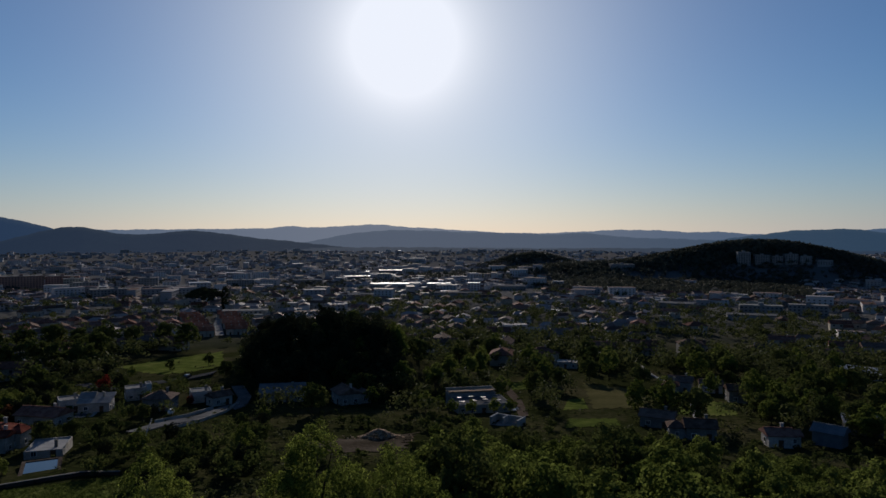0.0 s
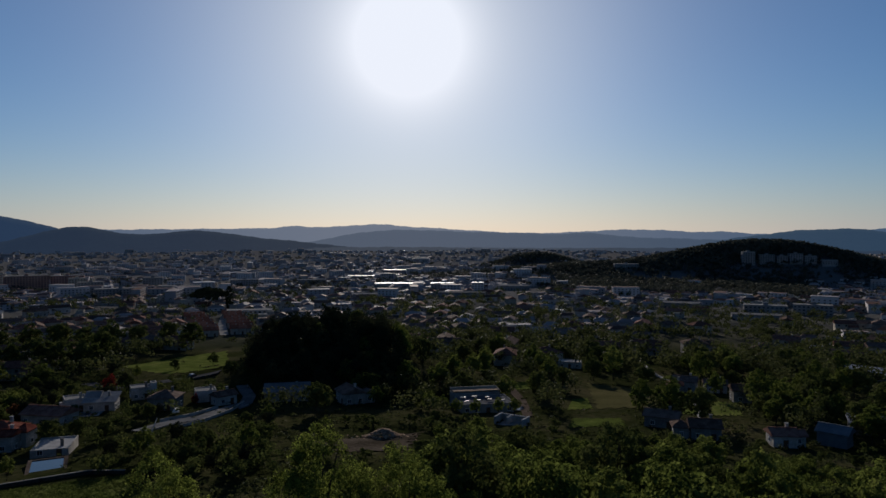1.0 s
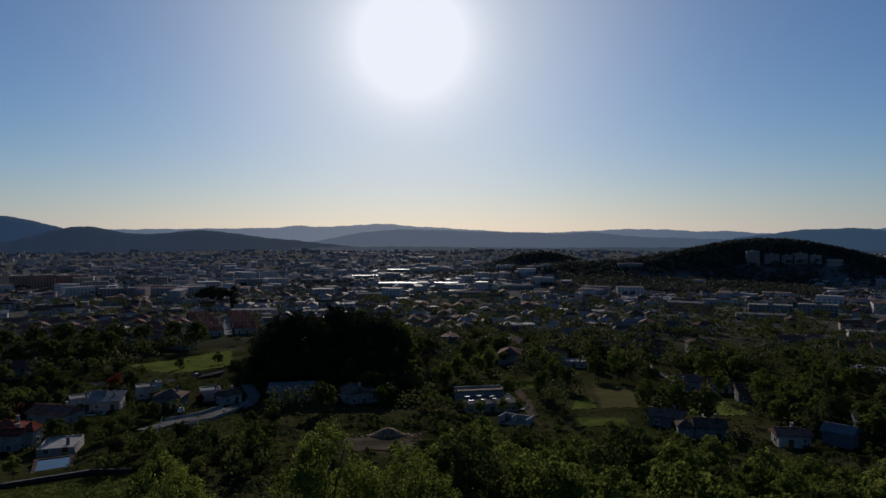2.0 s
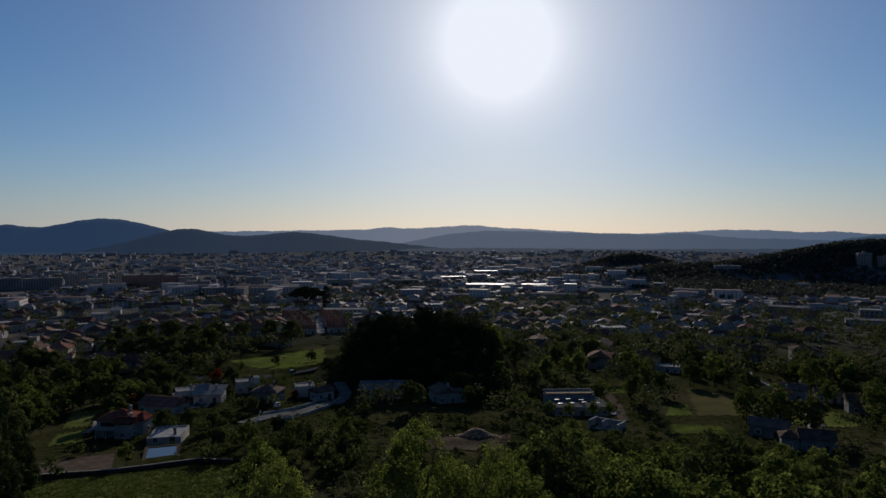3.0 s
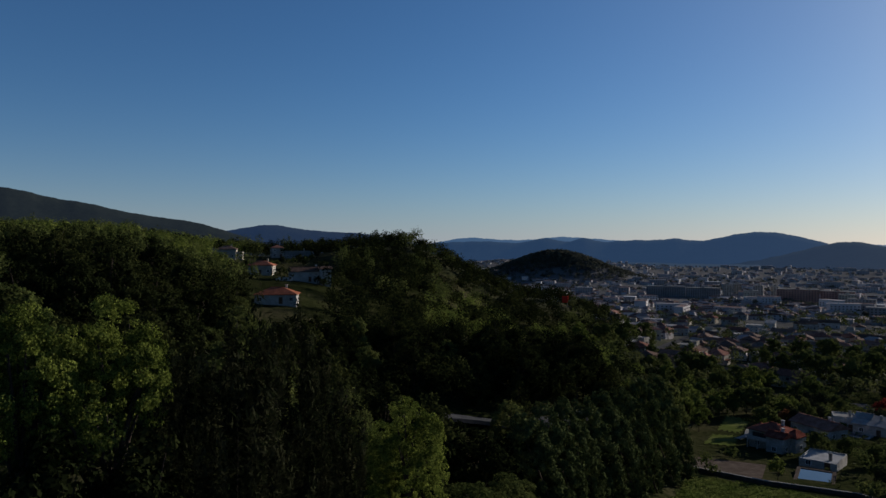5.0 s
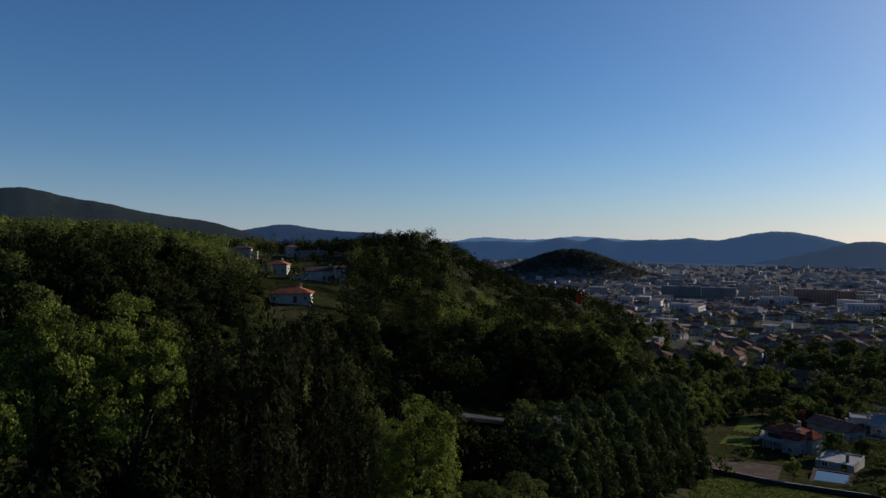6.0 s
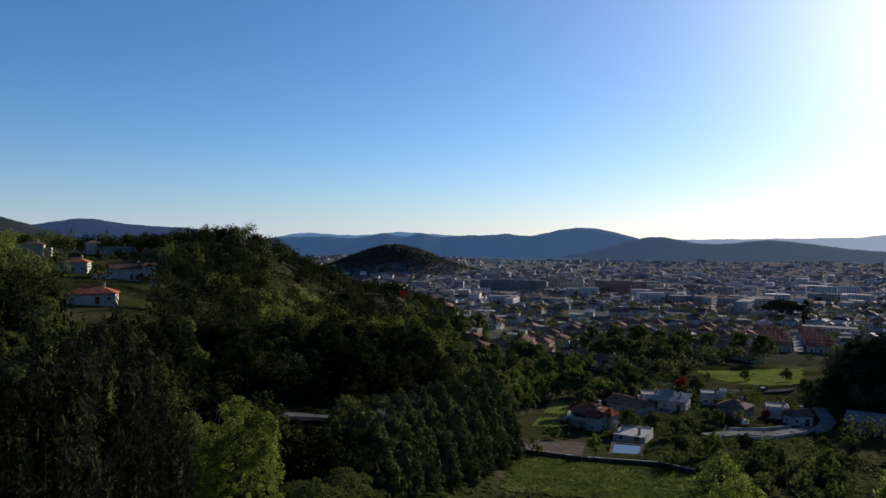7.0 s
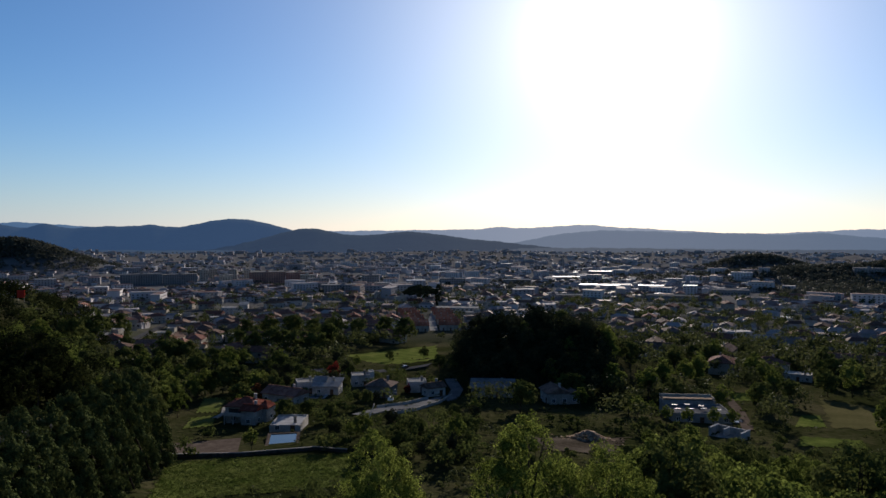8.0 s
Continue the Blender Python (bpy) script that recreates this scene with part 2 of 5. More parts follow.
M_lane = material("worn_pale_asphalt", [(0.075, 0.075, 0.076), (0.11, 0.11, 0.11), (0.15, 0.148, 0.145)], 0.3, roughness=0.85, bump=0.2)
# past the gardens green fades to grey: town paving and haze put into colour
gn, gl = M_ground.node_tree.nodes, M_ground.node_tree.links
ramp_node = [n for n in gn if n.type == "VALTORGB"][0]
where, far, town_haze_tint = gn.new("ShaderNodeNewGeometry"), gn.new("ShaderNodeVectorMath"), gn.new("ShaderNodeMix")
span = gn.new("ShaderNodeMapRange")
far.operation, town_haze_tint.data_type = "LENGTH", "RGBA"
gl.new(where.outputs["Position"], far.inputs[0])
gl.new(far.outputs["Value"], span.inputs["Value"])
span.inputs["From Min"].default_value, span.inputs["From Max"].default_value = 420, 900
gl.new(span.outputs[0], town_haze_tint.inputs["Factor"])
gl.new(ramp_node.outputs[0], town_haze_tint.inputs["A"])
town_haze_tint.inputs["B"].default_value = (0.10, 0.098, 0.096, 1)
gl.new(town_haze_tint.outputs["Result"], gn["Principled BSDF"].inputs["Base Color"])

# ---- ground: heights below the eye along several bearings (degrees to the left of the start), joined smoothly ----
REACH = [0, 30, 60, 120, 190, 250, 350, 480, 700, 1200, 2000, 3000, 4900]
BEARINGS = [-60, 38, 51, 62, 72, 86, 125, 230, 300]
VALLEY = [-27, -30, -36, -47, -54, -59, -66, -73, -79, -90, -100, -88, -90]
FLANK = [-27, -30, -35, -41, -42, -46, -46, -36, -65, -88, -98, -58, -72]
RIDGE = [-27, -29, -31, -36, -33, -30, -20, 0, -14, -60, -90, -95, -96]
HOLLOW = [-27, -28, -28, -31, -24, -19, -12, -6, -14, -60, -90, -95, -96]
SLOPE = [-27, -26, -24, -18, -9, -4, 0, 5, 4, -30, -70, -90, -96]
BEHIND = [-27, -24, -20, -10, 0, 6, 14, 20, 26, 30, 20, 0, -40]
PROFILES = np.array([VALLEY, VALLEY, FLANK, RIDGE, HOLLOW, SLOPE, BEHIND, BEHIND, VALLEY], float)
# single hills: x, y, height, half-widths along and across, turn in degrees
HILLS = [(-47, 300, 19, 44, 30, 0), (570, 1388, 43, 150, 105, -22), (717, 1310, 46, 170, 105, -29), (335, 1420, 23, 220, 105, -13), (235, 1790, 37, 120, 80, 0),
         (-1435, 1245, 80, 175, 120, 48)]


def land(x, y):
    """The ground's height at x, y (numbers or arrays)."""
    x, y = np.asarray(x, float), np.asarray(y, float)
    r = np.hypot(x, y)
    yaw = np.degrees(np.arctan2(-x, y))
    yaw = np.where(yaw < -60, yaw + 360, yaw)
    k = np.clip(np.searchsorted(BEARINGS, yaw, side="right") - 1, 0, len(BEARINGS) - 2)
    b = np.array(BEARINGS, float)
    f = (yaw - b[k]) / (b[k + 1] - b[k])
    f = f * f * (3 - 2 * f)
    along = np.stack([np.interp(r, REACH, p) for p in PROFILES])
    low, high = np.take_along_axis(along, k[None], 0)[0], np.take_along_axis(along, (k + 1)[None], 0)[0]
    z = EYE + low * (1 - f) + high * f
    for hx, hy, up, a, c, turn in HILLS:
        co, si = math.cos(radians(turn)), math.sin(radians(turn))
        u, v = (x - hx) * co + (y - hy) * si, -(x - hx) * si + (y - hy) * co
        z = z + up * np.exp(-(u / a) ** 2 - (v / c) ** 2)
    swell = np.clip(r / 300 - 0.2, 0, 1)
    return z + swell * (1.2 * np.sin(x / 47 + 1) * np.sin(y / 61) + 3 * np.clip(r / 1500, 0, 1) * np.sin(x / 210) * np.sin(y / 260 + 2))


def mesh_of(name, verts, faces, materials, index=None, smooth=False):
    me = bpy.data.meshes.new(name)
    me.from_pydata(verts, [], faces)
    for m in materials:
        me.materials.append(m)
    if index is not None:
        me.polygons.foreach_set("material_index", np.asarray(index, np.int32))
    if smooth:
        me.polygons.foreach_set("use_smooth", np.ones(len(faces), bool))
    me.update()
    return me


def polar_sheet(radii, angles):
    a, r = np.meshgrid(angles, radii)
    x, y = -np.sin(a) * r, np.cos(a) * r
    nr, na = a.shape
    i = np.arange(nr * na).reshape(nr, na)
    quads = np.stack([i[:-1, :-1], i[1:, :-1], i[1:, 1:], i[:-1, 1:]], -1).reshape(-1, 4)
    return x.ravel(), y.ravel(), quads.tolist()


radii = np.concatenate([[0.0], np.geomspace(6, 4900, 140)])
angles = np.concatenate([np.radians(np.arange(-60, 120, 0.75)), np.radians(np.arange(120, 300.1, 2.0))])
gx, gy, gq = polar_sheet(radii, angles)
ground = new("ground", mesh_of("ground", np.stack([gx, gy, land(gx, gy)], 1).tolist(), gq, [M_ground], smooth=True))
tagged(ground, "rolling valley ground of grass, scrub and earth", "ground", kind="structure")

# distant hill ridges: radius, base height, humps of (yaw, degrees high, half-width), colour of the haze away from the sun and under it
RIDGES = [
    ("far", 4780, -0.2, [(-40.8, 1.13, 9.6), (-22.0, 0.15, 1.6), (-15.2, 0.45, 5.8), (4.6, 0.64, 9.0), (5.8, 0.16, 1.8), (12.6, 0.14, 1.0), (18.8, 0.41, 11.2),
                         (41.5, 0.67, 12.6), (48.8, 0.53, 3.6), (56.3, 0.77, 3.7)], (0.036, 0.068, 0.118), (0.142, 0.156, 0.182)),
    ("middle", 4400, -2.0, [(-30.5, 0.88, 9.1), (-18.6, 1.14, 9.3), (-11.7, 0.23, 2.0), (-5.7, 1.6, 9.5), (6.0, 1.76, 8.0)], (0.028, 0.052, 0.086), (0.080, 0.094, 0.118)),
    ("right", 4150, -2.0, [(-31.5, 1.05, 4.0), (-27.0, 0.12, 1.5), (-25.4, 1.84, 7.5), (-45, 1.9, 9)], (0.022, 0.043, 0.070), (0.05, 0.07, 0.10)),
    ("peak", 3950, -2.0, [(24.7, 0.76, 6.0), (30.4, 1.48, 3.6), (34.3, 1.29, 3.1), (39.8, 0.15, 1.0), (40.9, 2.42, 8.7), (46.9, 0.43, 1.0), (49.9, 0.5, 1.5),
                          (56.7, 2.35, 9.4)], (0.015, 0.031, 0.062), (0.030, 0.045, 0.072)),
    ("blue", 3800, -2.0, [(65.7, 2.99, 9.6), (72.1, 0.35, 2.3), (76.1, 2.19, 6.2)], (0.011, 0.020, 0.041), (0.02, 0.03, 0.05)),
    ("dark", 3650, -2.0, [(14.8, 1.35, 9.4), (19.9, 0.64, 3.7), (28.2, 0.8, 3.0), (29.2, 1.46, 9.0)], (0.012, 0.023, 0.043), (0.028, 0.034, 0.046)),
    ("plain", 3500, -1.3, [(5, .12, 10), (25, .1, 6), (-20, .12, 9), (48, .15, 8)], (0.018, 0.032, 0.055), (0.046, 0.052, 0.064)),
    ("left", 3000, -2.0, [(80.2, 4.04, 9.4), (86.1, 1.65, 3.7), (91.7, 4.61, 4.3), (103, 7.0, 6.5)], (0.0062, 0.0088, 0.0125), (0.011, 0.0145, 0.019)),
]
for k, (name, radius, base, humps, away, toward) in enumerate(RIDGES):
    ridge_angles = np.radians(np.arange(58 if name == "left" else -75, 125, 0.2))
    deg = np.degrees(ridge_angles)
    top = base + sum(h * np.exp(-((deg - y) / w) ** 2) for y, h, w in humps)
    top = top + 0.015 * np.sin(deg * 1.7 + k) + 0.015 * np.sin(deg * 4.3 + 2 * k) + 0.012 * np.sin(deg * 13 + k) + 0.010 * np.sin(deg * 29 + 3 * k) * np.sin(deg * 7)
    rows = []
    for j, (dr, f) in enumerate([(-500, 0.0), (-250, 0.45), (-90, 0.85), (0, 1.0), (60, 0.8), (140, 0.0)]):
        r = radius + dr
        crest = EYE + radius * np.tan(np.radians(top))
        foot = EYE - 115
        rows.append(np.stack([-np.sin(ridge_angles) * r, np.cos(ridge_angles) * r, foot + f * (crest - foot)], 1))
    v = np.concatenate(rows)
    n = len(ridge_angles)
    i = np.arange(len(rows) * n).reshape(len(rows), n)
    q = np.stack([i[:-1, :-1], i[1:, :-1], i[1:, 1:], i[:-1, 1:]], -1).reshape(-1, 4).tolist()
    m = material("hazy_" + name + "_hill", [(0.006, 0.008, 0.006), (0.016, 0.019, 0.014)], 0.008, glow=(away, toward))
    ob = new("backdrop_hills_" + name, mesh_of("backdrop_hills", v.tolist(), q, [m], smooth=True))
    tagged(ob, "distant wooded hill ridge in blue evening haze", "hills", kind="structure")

rng = np.random.default_rng(7)


def leaf_quads(centres, size, stretch=1.0, out=None):
    """One quad at each centre; with out given they lie roughly across those directions, like the skin of a crown."""
    n = len(centres)
    face = rng.normal(size=(n, 3))
    if out is not None:
        face = out + 0.24 * face
    face /= np.linalg.norm(face, axis=1)[:, None]
    a = rng.normal(size=(n, 3)); a -= (a * face).sum(1)[:, None] * face; a /= np.linalg.norm(a, axis=1)[:, None]
    b = np.cross(face, a)
    s = (size * rng.uniform(0.6, 1.3, n))[:, None]
    return np.stack([centres + a * s, centres + b * s * stretch, centres - a * s, centres - b * s * stretch], 1).reshape(-1, 3)


def crowns(x, y, z, width, high, leaves, size):
    """Leaf centres of many crowns at once: lumpy ellipsoids, denser outside, a little ragged."""
    n = len(x)
    lumps = 8
    lump = rng.normal(size=(n, lumps, 3)); lump /= np.linalg.norm(lump, axis=2)[:, :, None]
    lump[:, :, 2] = np.abs(lump[:, :, 2]) * 0.9 - 0.25
    pick = rng.integers(0, lumps, (n, leaves))
    base = np.take_along_axis(lump, pick[:, :, None].repeat(3, 2), 1) * 0.55
    d = rng.normal(size=(n, leaves, 3)); d /= np.linalg.norm(d, axis=2)[:, :, None]
    p = base + d * rng.uniform(0.8, 1.05, (n, leaves))[:, :, None] * 0.46
    out = (0.5 * p + d + np.array([0, 0, 0.1])).reshape(-1, 3)
    out /= np.linalg.norm(out, axis=1)[:, None] + 1e-9
    p *= np.stack([width / 2, width / 2, high / 2], 1)[:, None, :]
    p += np.stack([x, y, z + high * 0.55], 1)[:, None, :]
    return p.reshape(-1, 3), out


def scatter(n, r0, r1, y0, y1):
    r = np.exp(rng.uniform(math.log(r0), math.log(r1), n))
    a = np.radians(rng.uniform(y0, y1, n))
    return -np.sin(a) * r, np.cos(a) * r


def patch(x, y, scale, seed):
    return (np.sin(x / scale + seed) * np.sin(y / scale * 1.3 + seed * 2) + 0.6 * np.sin(x / scale * 2.3 - y / scale * 1.1 + seed)
            + 0.4 * np.sin(y / scale * 3.1 + x / scale * 0.7 + 3 * seed))


# ---- makers of things ----
clear = []          # (x, y, radius) kept free of trees


def part(name, mesh, parent=None, m=None, label=""):
    ob = new(name, mesh)
    if parent is not None:
        ob.parent = parent
    if m is not None:
        ob.matrix_basis = m
    if label:
        ob["label"] = label
    return ob


def thing(name, x, y, turn=0, label="", category="", group="", z=None, sink=0.0):
    ob = new(name)
    ob.empty_display_size = 1
    ob.matrix_basis = pose(x, y, (float(land(x, y)) if z is None else z) - sink, 0, 0, turn)
    return tagged(ob, label, category, group)


def box_parts(boxes):
    """Vertices and quads of several boxes (x0, y0, z0, x1, y1, z1)."""
    v, f = [], []
    for x0, y0, z0, x1, y1, z1 in boxes:
        k = len(v)
        v += [(x0, y0, z0), (x1, y0, z0), (x1, y1, z0), (x0, y1, z0), (x0, y0, z1), (x1, y0, z1), (x1, y1, z1), (x0, y1, z1)]
        f += [(k, k + 3, k + 2, k + 1), (k, k + 1, k + 5, k + 4), (k + 1, k + 2, k + 6, k + 5), (k + 2, k + 3, k + 7, k + 6),
              (k + 3, k, k + 4, k + 7), (k + 4, k + 5, k + 6, k + 7)]
    return v, f


def boxes(name, list_of, mat):
    return mesh_of(name, *box_parts(list_of), [mat])


def roof_mesh(kind, w, d, h, mat, over=0.55, slope=0.42):
    """A roof over a w x d block whose walls end at height h, with eaves and thickness."""
    a, b = w / 2 + over, d / 2 + over
    low, e = h - over * slope * 0.4, 0.22
    if kind == "flat":
        t = 0.25
        return boxes("roof", [(-w / 2 + t, -d / 2 + t, h - 0.5, w / 2 - t, d / 2 - t, h - 0.28)], mat)
    if kind == "shed":
        v = [(-a, -b, low), (a, -b, low), (a, b, low + 2 * b * 0.22), (-a, b, low + 2 * b * 0.22)]
        v += [(x, y, z + e) for x, y, z in v]
        return mesh_of("roof", v, [(0, 3, 2, 1), (4, 5, 6, 7), (0, 1, 5, 4), (1, 2, 6, 5), (2, 3, 7, 6), (3, 0, 4, 7)], [mat])
    rise = b * slope * 2 * 0.5
    inset = min(b, a * 0.9) if kind == "hip" else 0.0
    v = [(-a, -b, low), (a, -b, low), (a, b, low), (-a, b, low), (-a, -b, low + e), (a, -b, low + e), (a, b, low + e), (-a, b, low + e),
         (-a + inset, 0, low + e + rise), (a - inset, 0, low + e + rise)]
    f = [(0, 3, 2, 1), (0, 1, 5, 4), (1, 2, 6, 5), (2, 3, 7, 6), (3, 0, 4, 7), (4, 5, 9, 8), (6, 7, 8, 9), (5, 6, 9), (7, 4, 8)]
    # ridge capping
    rv, rf = box_parts([(-a + inset - 0.1, -0.16, low + e + rise - 0.05, a - inset + 0.1, 0.16, low + e + rise + 0.12)])
    return mesh_of("roof", v + rv, f + [tuple(i + 10 for i in q) for q in rf], [mat])


def wall_mesh(kind, w, d, h, mat, base=2.5):
    a, b = w / 2, d / 2
    if kind == "flat":
        t = 0.25
        return boxes("wall", [(-a, -b, -base, a, -b + t, h), (-a, b - t, -base, a, b, h), (-a, -b + t, -base, -a + t, b - t, h), (a - t, -b + t, -base, a, b - t, h)], mat)
    v, f = box_parts([(-a, -b, -base, a, b, h - 0.02)])
    if kind == "gable":
        rise = b * 0.42
        for x in (-a, a):
            k = len(v)
            v += [(x, -b, h - 0.02), (x, b, h - 0.02), (x, 0, h + rise - 0.05)]
            f.append((k, k + 1, k + 2))
    return mesh_of("wall", v, f, [mat])


window_cache = {}


def window(parent, w, h, panes, m):
    key = (round(w, 1), round(h, 1))
    if key not in window_cache:
        t = 0.09
        a, b = w / 2, w / 2 - t
        ring = [(-a, 0), (a, 0), (a, h), (-a, h), (-b, t), (b, t), (b, h - t), (-b, h - t)]
        v = [(px, -0.06, pz) for px, pz in ring] + [(px, 0.03, pz) for px, pz in ring]
        f = []
        for i in range(4):
            j = (i + 1) % 4
            f += [(i, j, j + 4, i + 4), (i + 8, i + 12, j + 12, j + 8), (i, i + 8, j + 8, j), (i + 4, j + 4, j + 12, i + 12)]
        frame_mesh = mesh_of("window", v, f, [M_frame])
        pane_mesh = boxes("pane", [(-w / 2 + t, -0.025, t, w / 2 - t, 0.02, h - t)], M_glass)
        sill_mesh = boxes("sill", [(-w / 2 - 0.1, -0.16, -0.08, w / 2 + 0.1, 0.03, 0)], M_concrete)
        bar_mesh = boxes("glazing_bar", [(-0.03, -0.05, t, 0.03, -0.026, h - t)], M_frame)
        one = boxes("window", [(-w / 2, -0.06, 0, w / 2, 0.02, h)], M_glass)
        window_cache[key] = (frame_mesh, pane_mesh, one, sill_mesh, bar_mesh)
    win = part("window", window_cache[key][0 if panes else 2], parent, m)
    if panes:
        part("pane", window_cache[key][1], win)
        part("sill", window_cache[key][3], win)
        part("glazing_bar", window_cache[key][4], win)
    return win


def house(name, x, y, turn, blocks, wall, tile, label, group="", chimneys=1, windows=4, door=True, category="house", panes=True):
    """A house of one or more blocks (dx, dy, w, d, h, roof kind); windows: how many sides carry them."""
    ob = thing(name, x, y, turn, label, category, group)
    for k, (dx, dy, w, d, h, kind) in enumerate(blocks):
        clear.append((x, y, max(w, d) * 0.52 + abs(dx) * 0.6))
        m = pose(dx, dy, 0)
        part("wall", wall_mesh(kind, w, d, h, wall), ob, m)
        part("roof", roof_mesh(kind, w, d, h, tile), ob, m)
        floors = max(1, int(h / 2.9))
        for side in range(windows):
            span, off, rot = ((w, d / 2, 0), (d, w / 2, 90), (w, d / 2, 180), (d, w / 2, 270))[side]
            n = max(1, int(span / (3.2 if panes else 4.6)))
            for level in range(floors):
                for i in range(n):
                    if rng.random() < (0.15 if panes else 0.42):
                        continue
                    u = (i + 0.5) / n * span - span / 2
                    z = 0.9 + level * 2.9
                    if door and k == 0 and side == 0 and level == 0 and i == n // 2:
                        continue
                    window(ob, 1.3 if span > 4 else 0.9, 1.3, panes, m @ pose(0, 0, 0, 0, 0, rot) @ pose(u, -off - 0.02, z))
        if door and k == 0:
            n = max(1, int(w / 3.2))
            u = (n // 2 + 0.5) / n * w - w / 2
            dr = part("door", boxes("door", [(-0.5, -0.07, 0, 0.5, 0.02, 2.1), (-0.62, -0.05, 0, -0.5, 0.02, 2.2), (0.5, -0.05, 0, 0.62, 0.02, 2.2), (-0.5, -0.05, 2.1, 0.5, 0.02, 2.2)], M_wood), ob, m @ pose(u, -d / 2 - 0.01, 0))
            part("handle", boxes("handle", [(0.36, -0.13, 0.98, 0.42, -0.07, 1.1)], M_frame), dr)
        if kind != "flat" and k < chimneys:
            part("chimney", boxes("chimney", [(-0.35, -0.3, 0, 0.35, 0.3, 1.5 + d * 0.1), (-0.45, -0.4, 1.5 + d * 0.1, 0.45, 0.4, 1.65 + d * 0.1)], wall), ob, m @ pose(w * 0.22, d * 0.12, h + d * 0.06))
        elif kind == "flat" and k < chimneys:
            part("chimney", boxes("chimney", [(-0.35, -0.3, 0, 0.35, 0.3, 1.7), (-0.45, -0.4, 1.7, 0.45, 0.4, 1.85)], M_grey), ob, m @ pose(w * 0.25, -d * 0.2, h - 0.3))
    return ob


def tube(points, radii, sides=7):
    """A tapered tube along points."""
    v, f = [], []
    for k, (p, r) in enumerate(zip(points, radii)):
        p = Vector(p)
        q = Vector(points[min(k + 1, len(points) - 1)]) - Vector(points[max(k - 1, 0)])
        side = q.cross(Vector((0.3, 1, 0.1))).normalized()
        up = q.cross(side).normalized()
        for s in range(sides):
            a = 2 * math.pi * s / sides
            v.append(tuple(p + (side * math.cos(a) + up * math.sin(a)) * r))
        if k:
            for s in range(sides):
                i, j = (k - 1) * sides + s, (k - 1) * sides + (s + 1) % sides
                f.append((i, j, j + sides, i + sides))
    f.append(tuple(range(len(v) - sides, len(v))))
    return v, f


def tree_kind(shape, wide, high, clusters, leaves, leaf, mat, clump=0.9, bare=0.25, seed=0):
    """Meshes of one tree: a trunk with limbs, and a crown of leaf clumps of that shape."""
    r = np.random.default_rng(seed)
    n = clusters
    if shape == "broad":                      # large lobes, each carrying many small sprays of leaves
        k = 9
        d = r.normal(size=(k * 8, 3))
        d[:, 2] = np.abs(d[:, 2]) * 1.1 - 0.35
        d /= np.linalg.norm(d, axis=1)[:, None]
        keep = [0]
        d[0] = (0.12, -0.1, 0.98)
        while len(keep) < k:
            keep.append(int(np.argmin((d @ d[keep].T).max(1) + 0.3 * r.random(len(d)))))
        lobe = d[keep] * r.uniform(0.40, 0.66, k)[:, None]
        own = r.integers(0, k, n)
        e = r.normal(size=(n, 3)) + 0.75 * lobe[own] + np.array([0, 0, 0.35])
        e /= np.linalg.norm(e, axis=1)[:, None]
        c = (lobe[own] + e * r.uniform(0.30, 0.48, k)[own][:, None] * r.uniform(0.8, 1.12, n)[:, None]) * np.array([wide / 2, wide / 2, high * (1 - bare) / 2])
        c[:, 2] += high * (bare + (1 - bare) / 2)
        clump = clump * wide
    elif shape in ("round", "weeping"):
        lobes = r.normal(size=(7, 3))
        lobes /= np.linalg.norm(lobes, axis=1)[:, None]
        d = r.normal(size=(n, 3))
        d /= np.linalg.norm(d, axis=1)[:, None]
        bulge = 0.72 + 0.28 * np.clip((d @ lobes.T).max(1), 0, 1) ** 3
        c = d * (bulge * r.uniform(0.35, 1.0, n) ** 0.45)[:, None] * np.array([wide / 2, wide / 2, high * (1 - bare) / 2])
        c[:, 2] += high * (bare + (1 - bare) / 2)
    elif shape == "column":
        u = r.uniform(0, 1, n)
        a = r.uniform(0, 6.283, n)
        q = np.sin(np.pi * np.clip(u * 0.86 + 0.1, 0, 1)) ** 0.6 * wide / 2 * r.uniform(0.6, 1.05, n)
        c = np.stack([np.cos(a) * q, np.sin(a) * q, high * (bare + (1 - bare) * u)], 1)
    else:                                       # umbrella
        a, q = r.uniform(0, 6.283, n), np.sqrt(r.uniform(0, 1, n))
        c = np.stack([np.cos(a) * q * wide / 2, np.sin(a) * q * wide / 2, high * (0.66 + 0.28 * (1 - q ** 2)) + r.normal(0, 0.8, n)], 1)
    trunk_v, trunk_f = tube([(0, 0, -1.0), (r.normal(0, .1), r.normal(0, .1), high * bare * 0.8), (r.normal(0, .3), r.normal(0, .3), high * 0.55), (r.normal(0, .4), r.normal(0, .4), high * 0.85)],
                            [high * q * (0.08 if shape == "weeping" else 1) for q in (0.022, 0.015, 0.007, 0.002)])
    limbs = c[np.argsort(r.random(n))[:9 if shape in ("round", "umbrella", "broad") else 0]]
    for p in limbs:
        s = (0, 0, max(high * bare * 0.8, p[2] * 0.55))
        mid = ((s[0] + p[0]) / 2, (s[1] + p[1]) / 2, s[2] * 0.4 + p[2] * 0.6)
        tv, tf = tube([s, mid, tuple(p)], [high * 0.009, high * 0.006, high * 0.002], 5)
        k = len(trunk_v)
        trunk_v += tv
        trunk_f += [tuple(i + k for i in q) for q in tf]
    # leaves
    m = n * leaves
    cc = np.repeat(c, leaves, 0)
    off = r.normal(size=(m, 3))
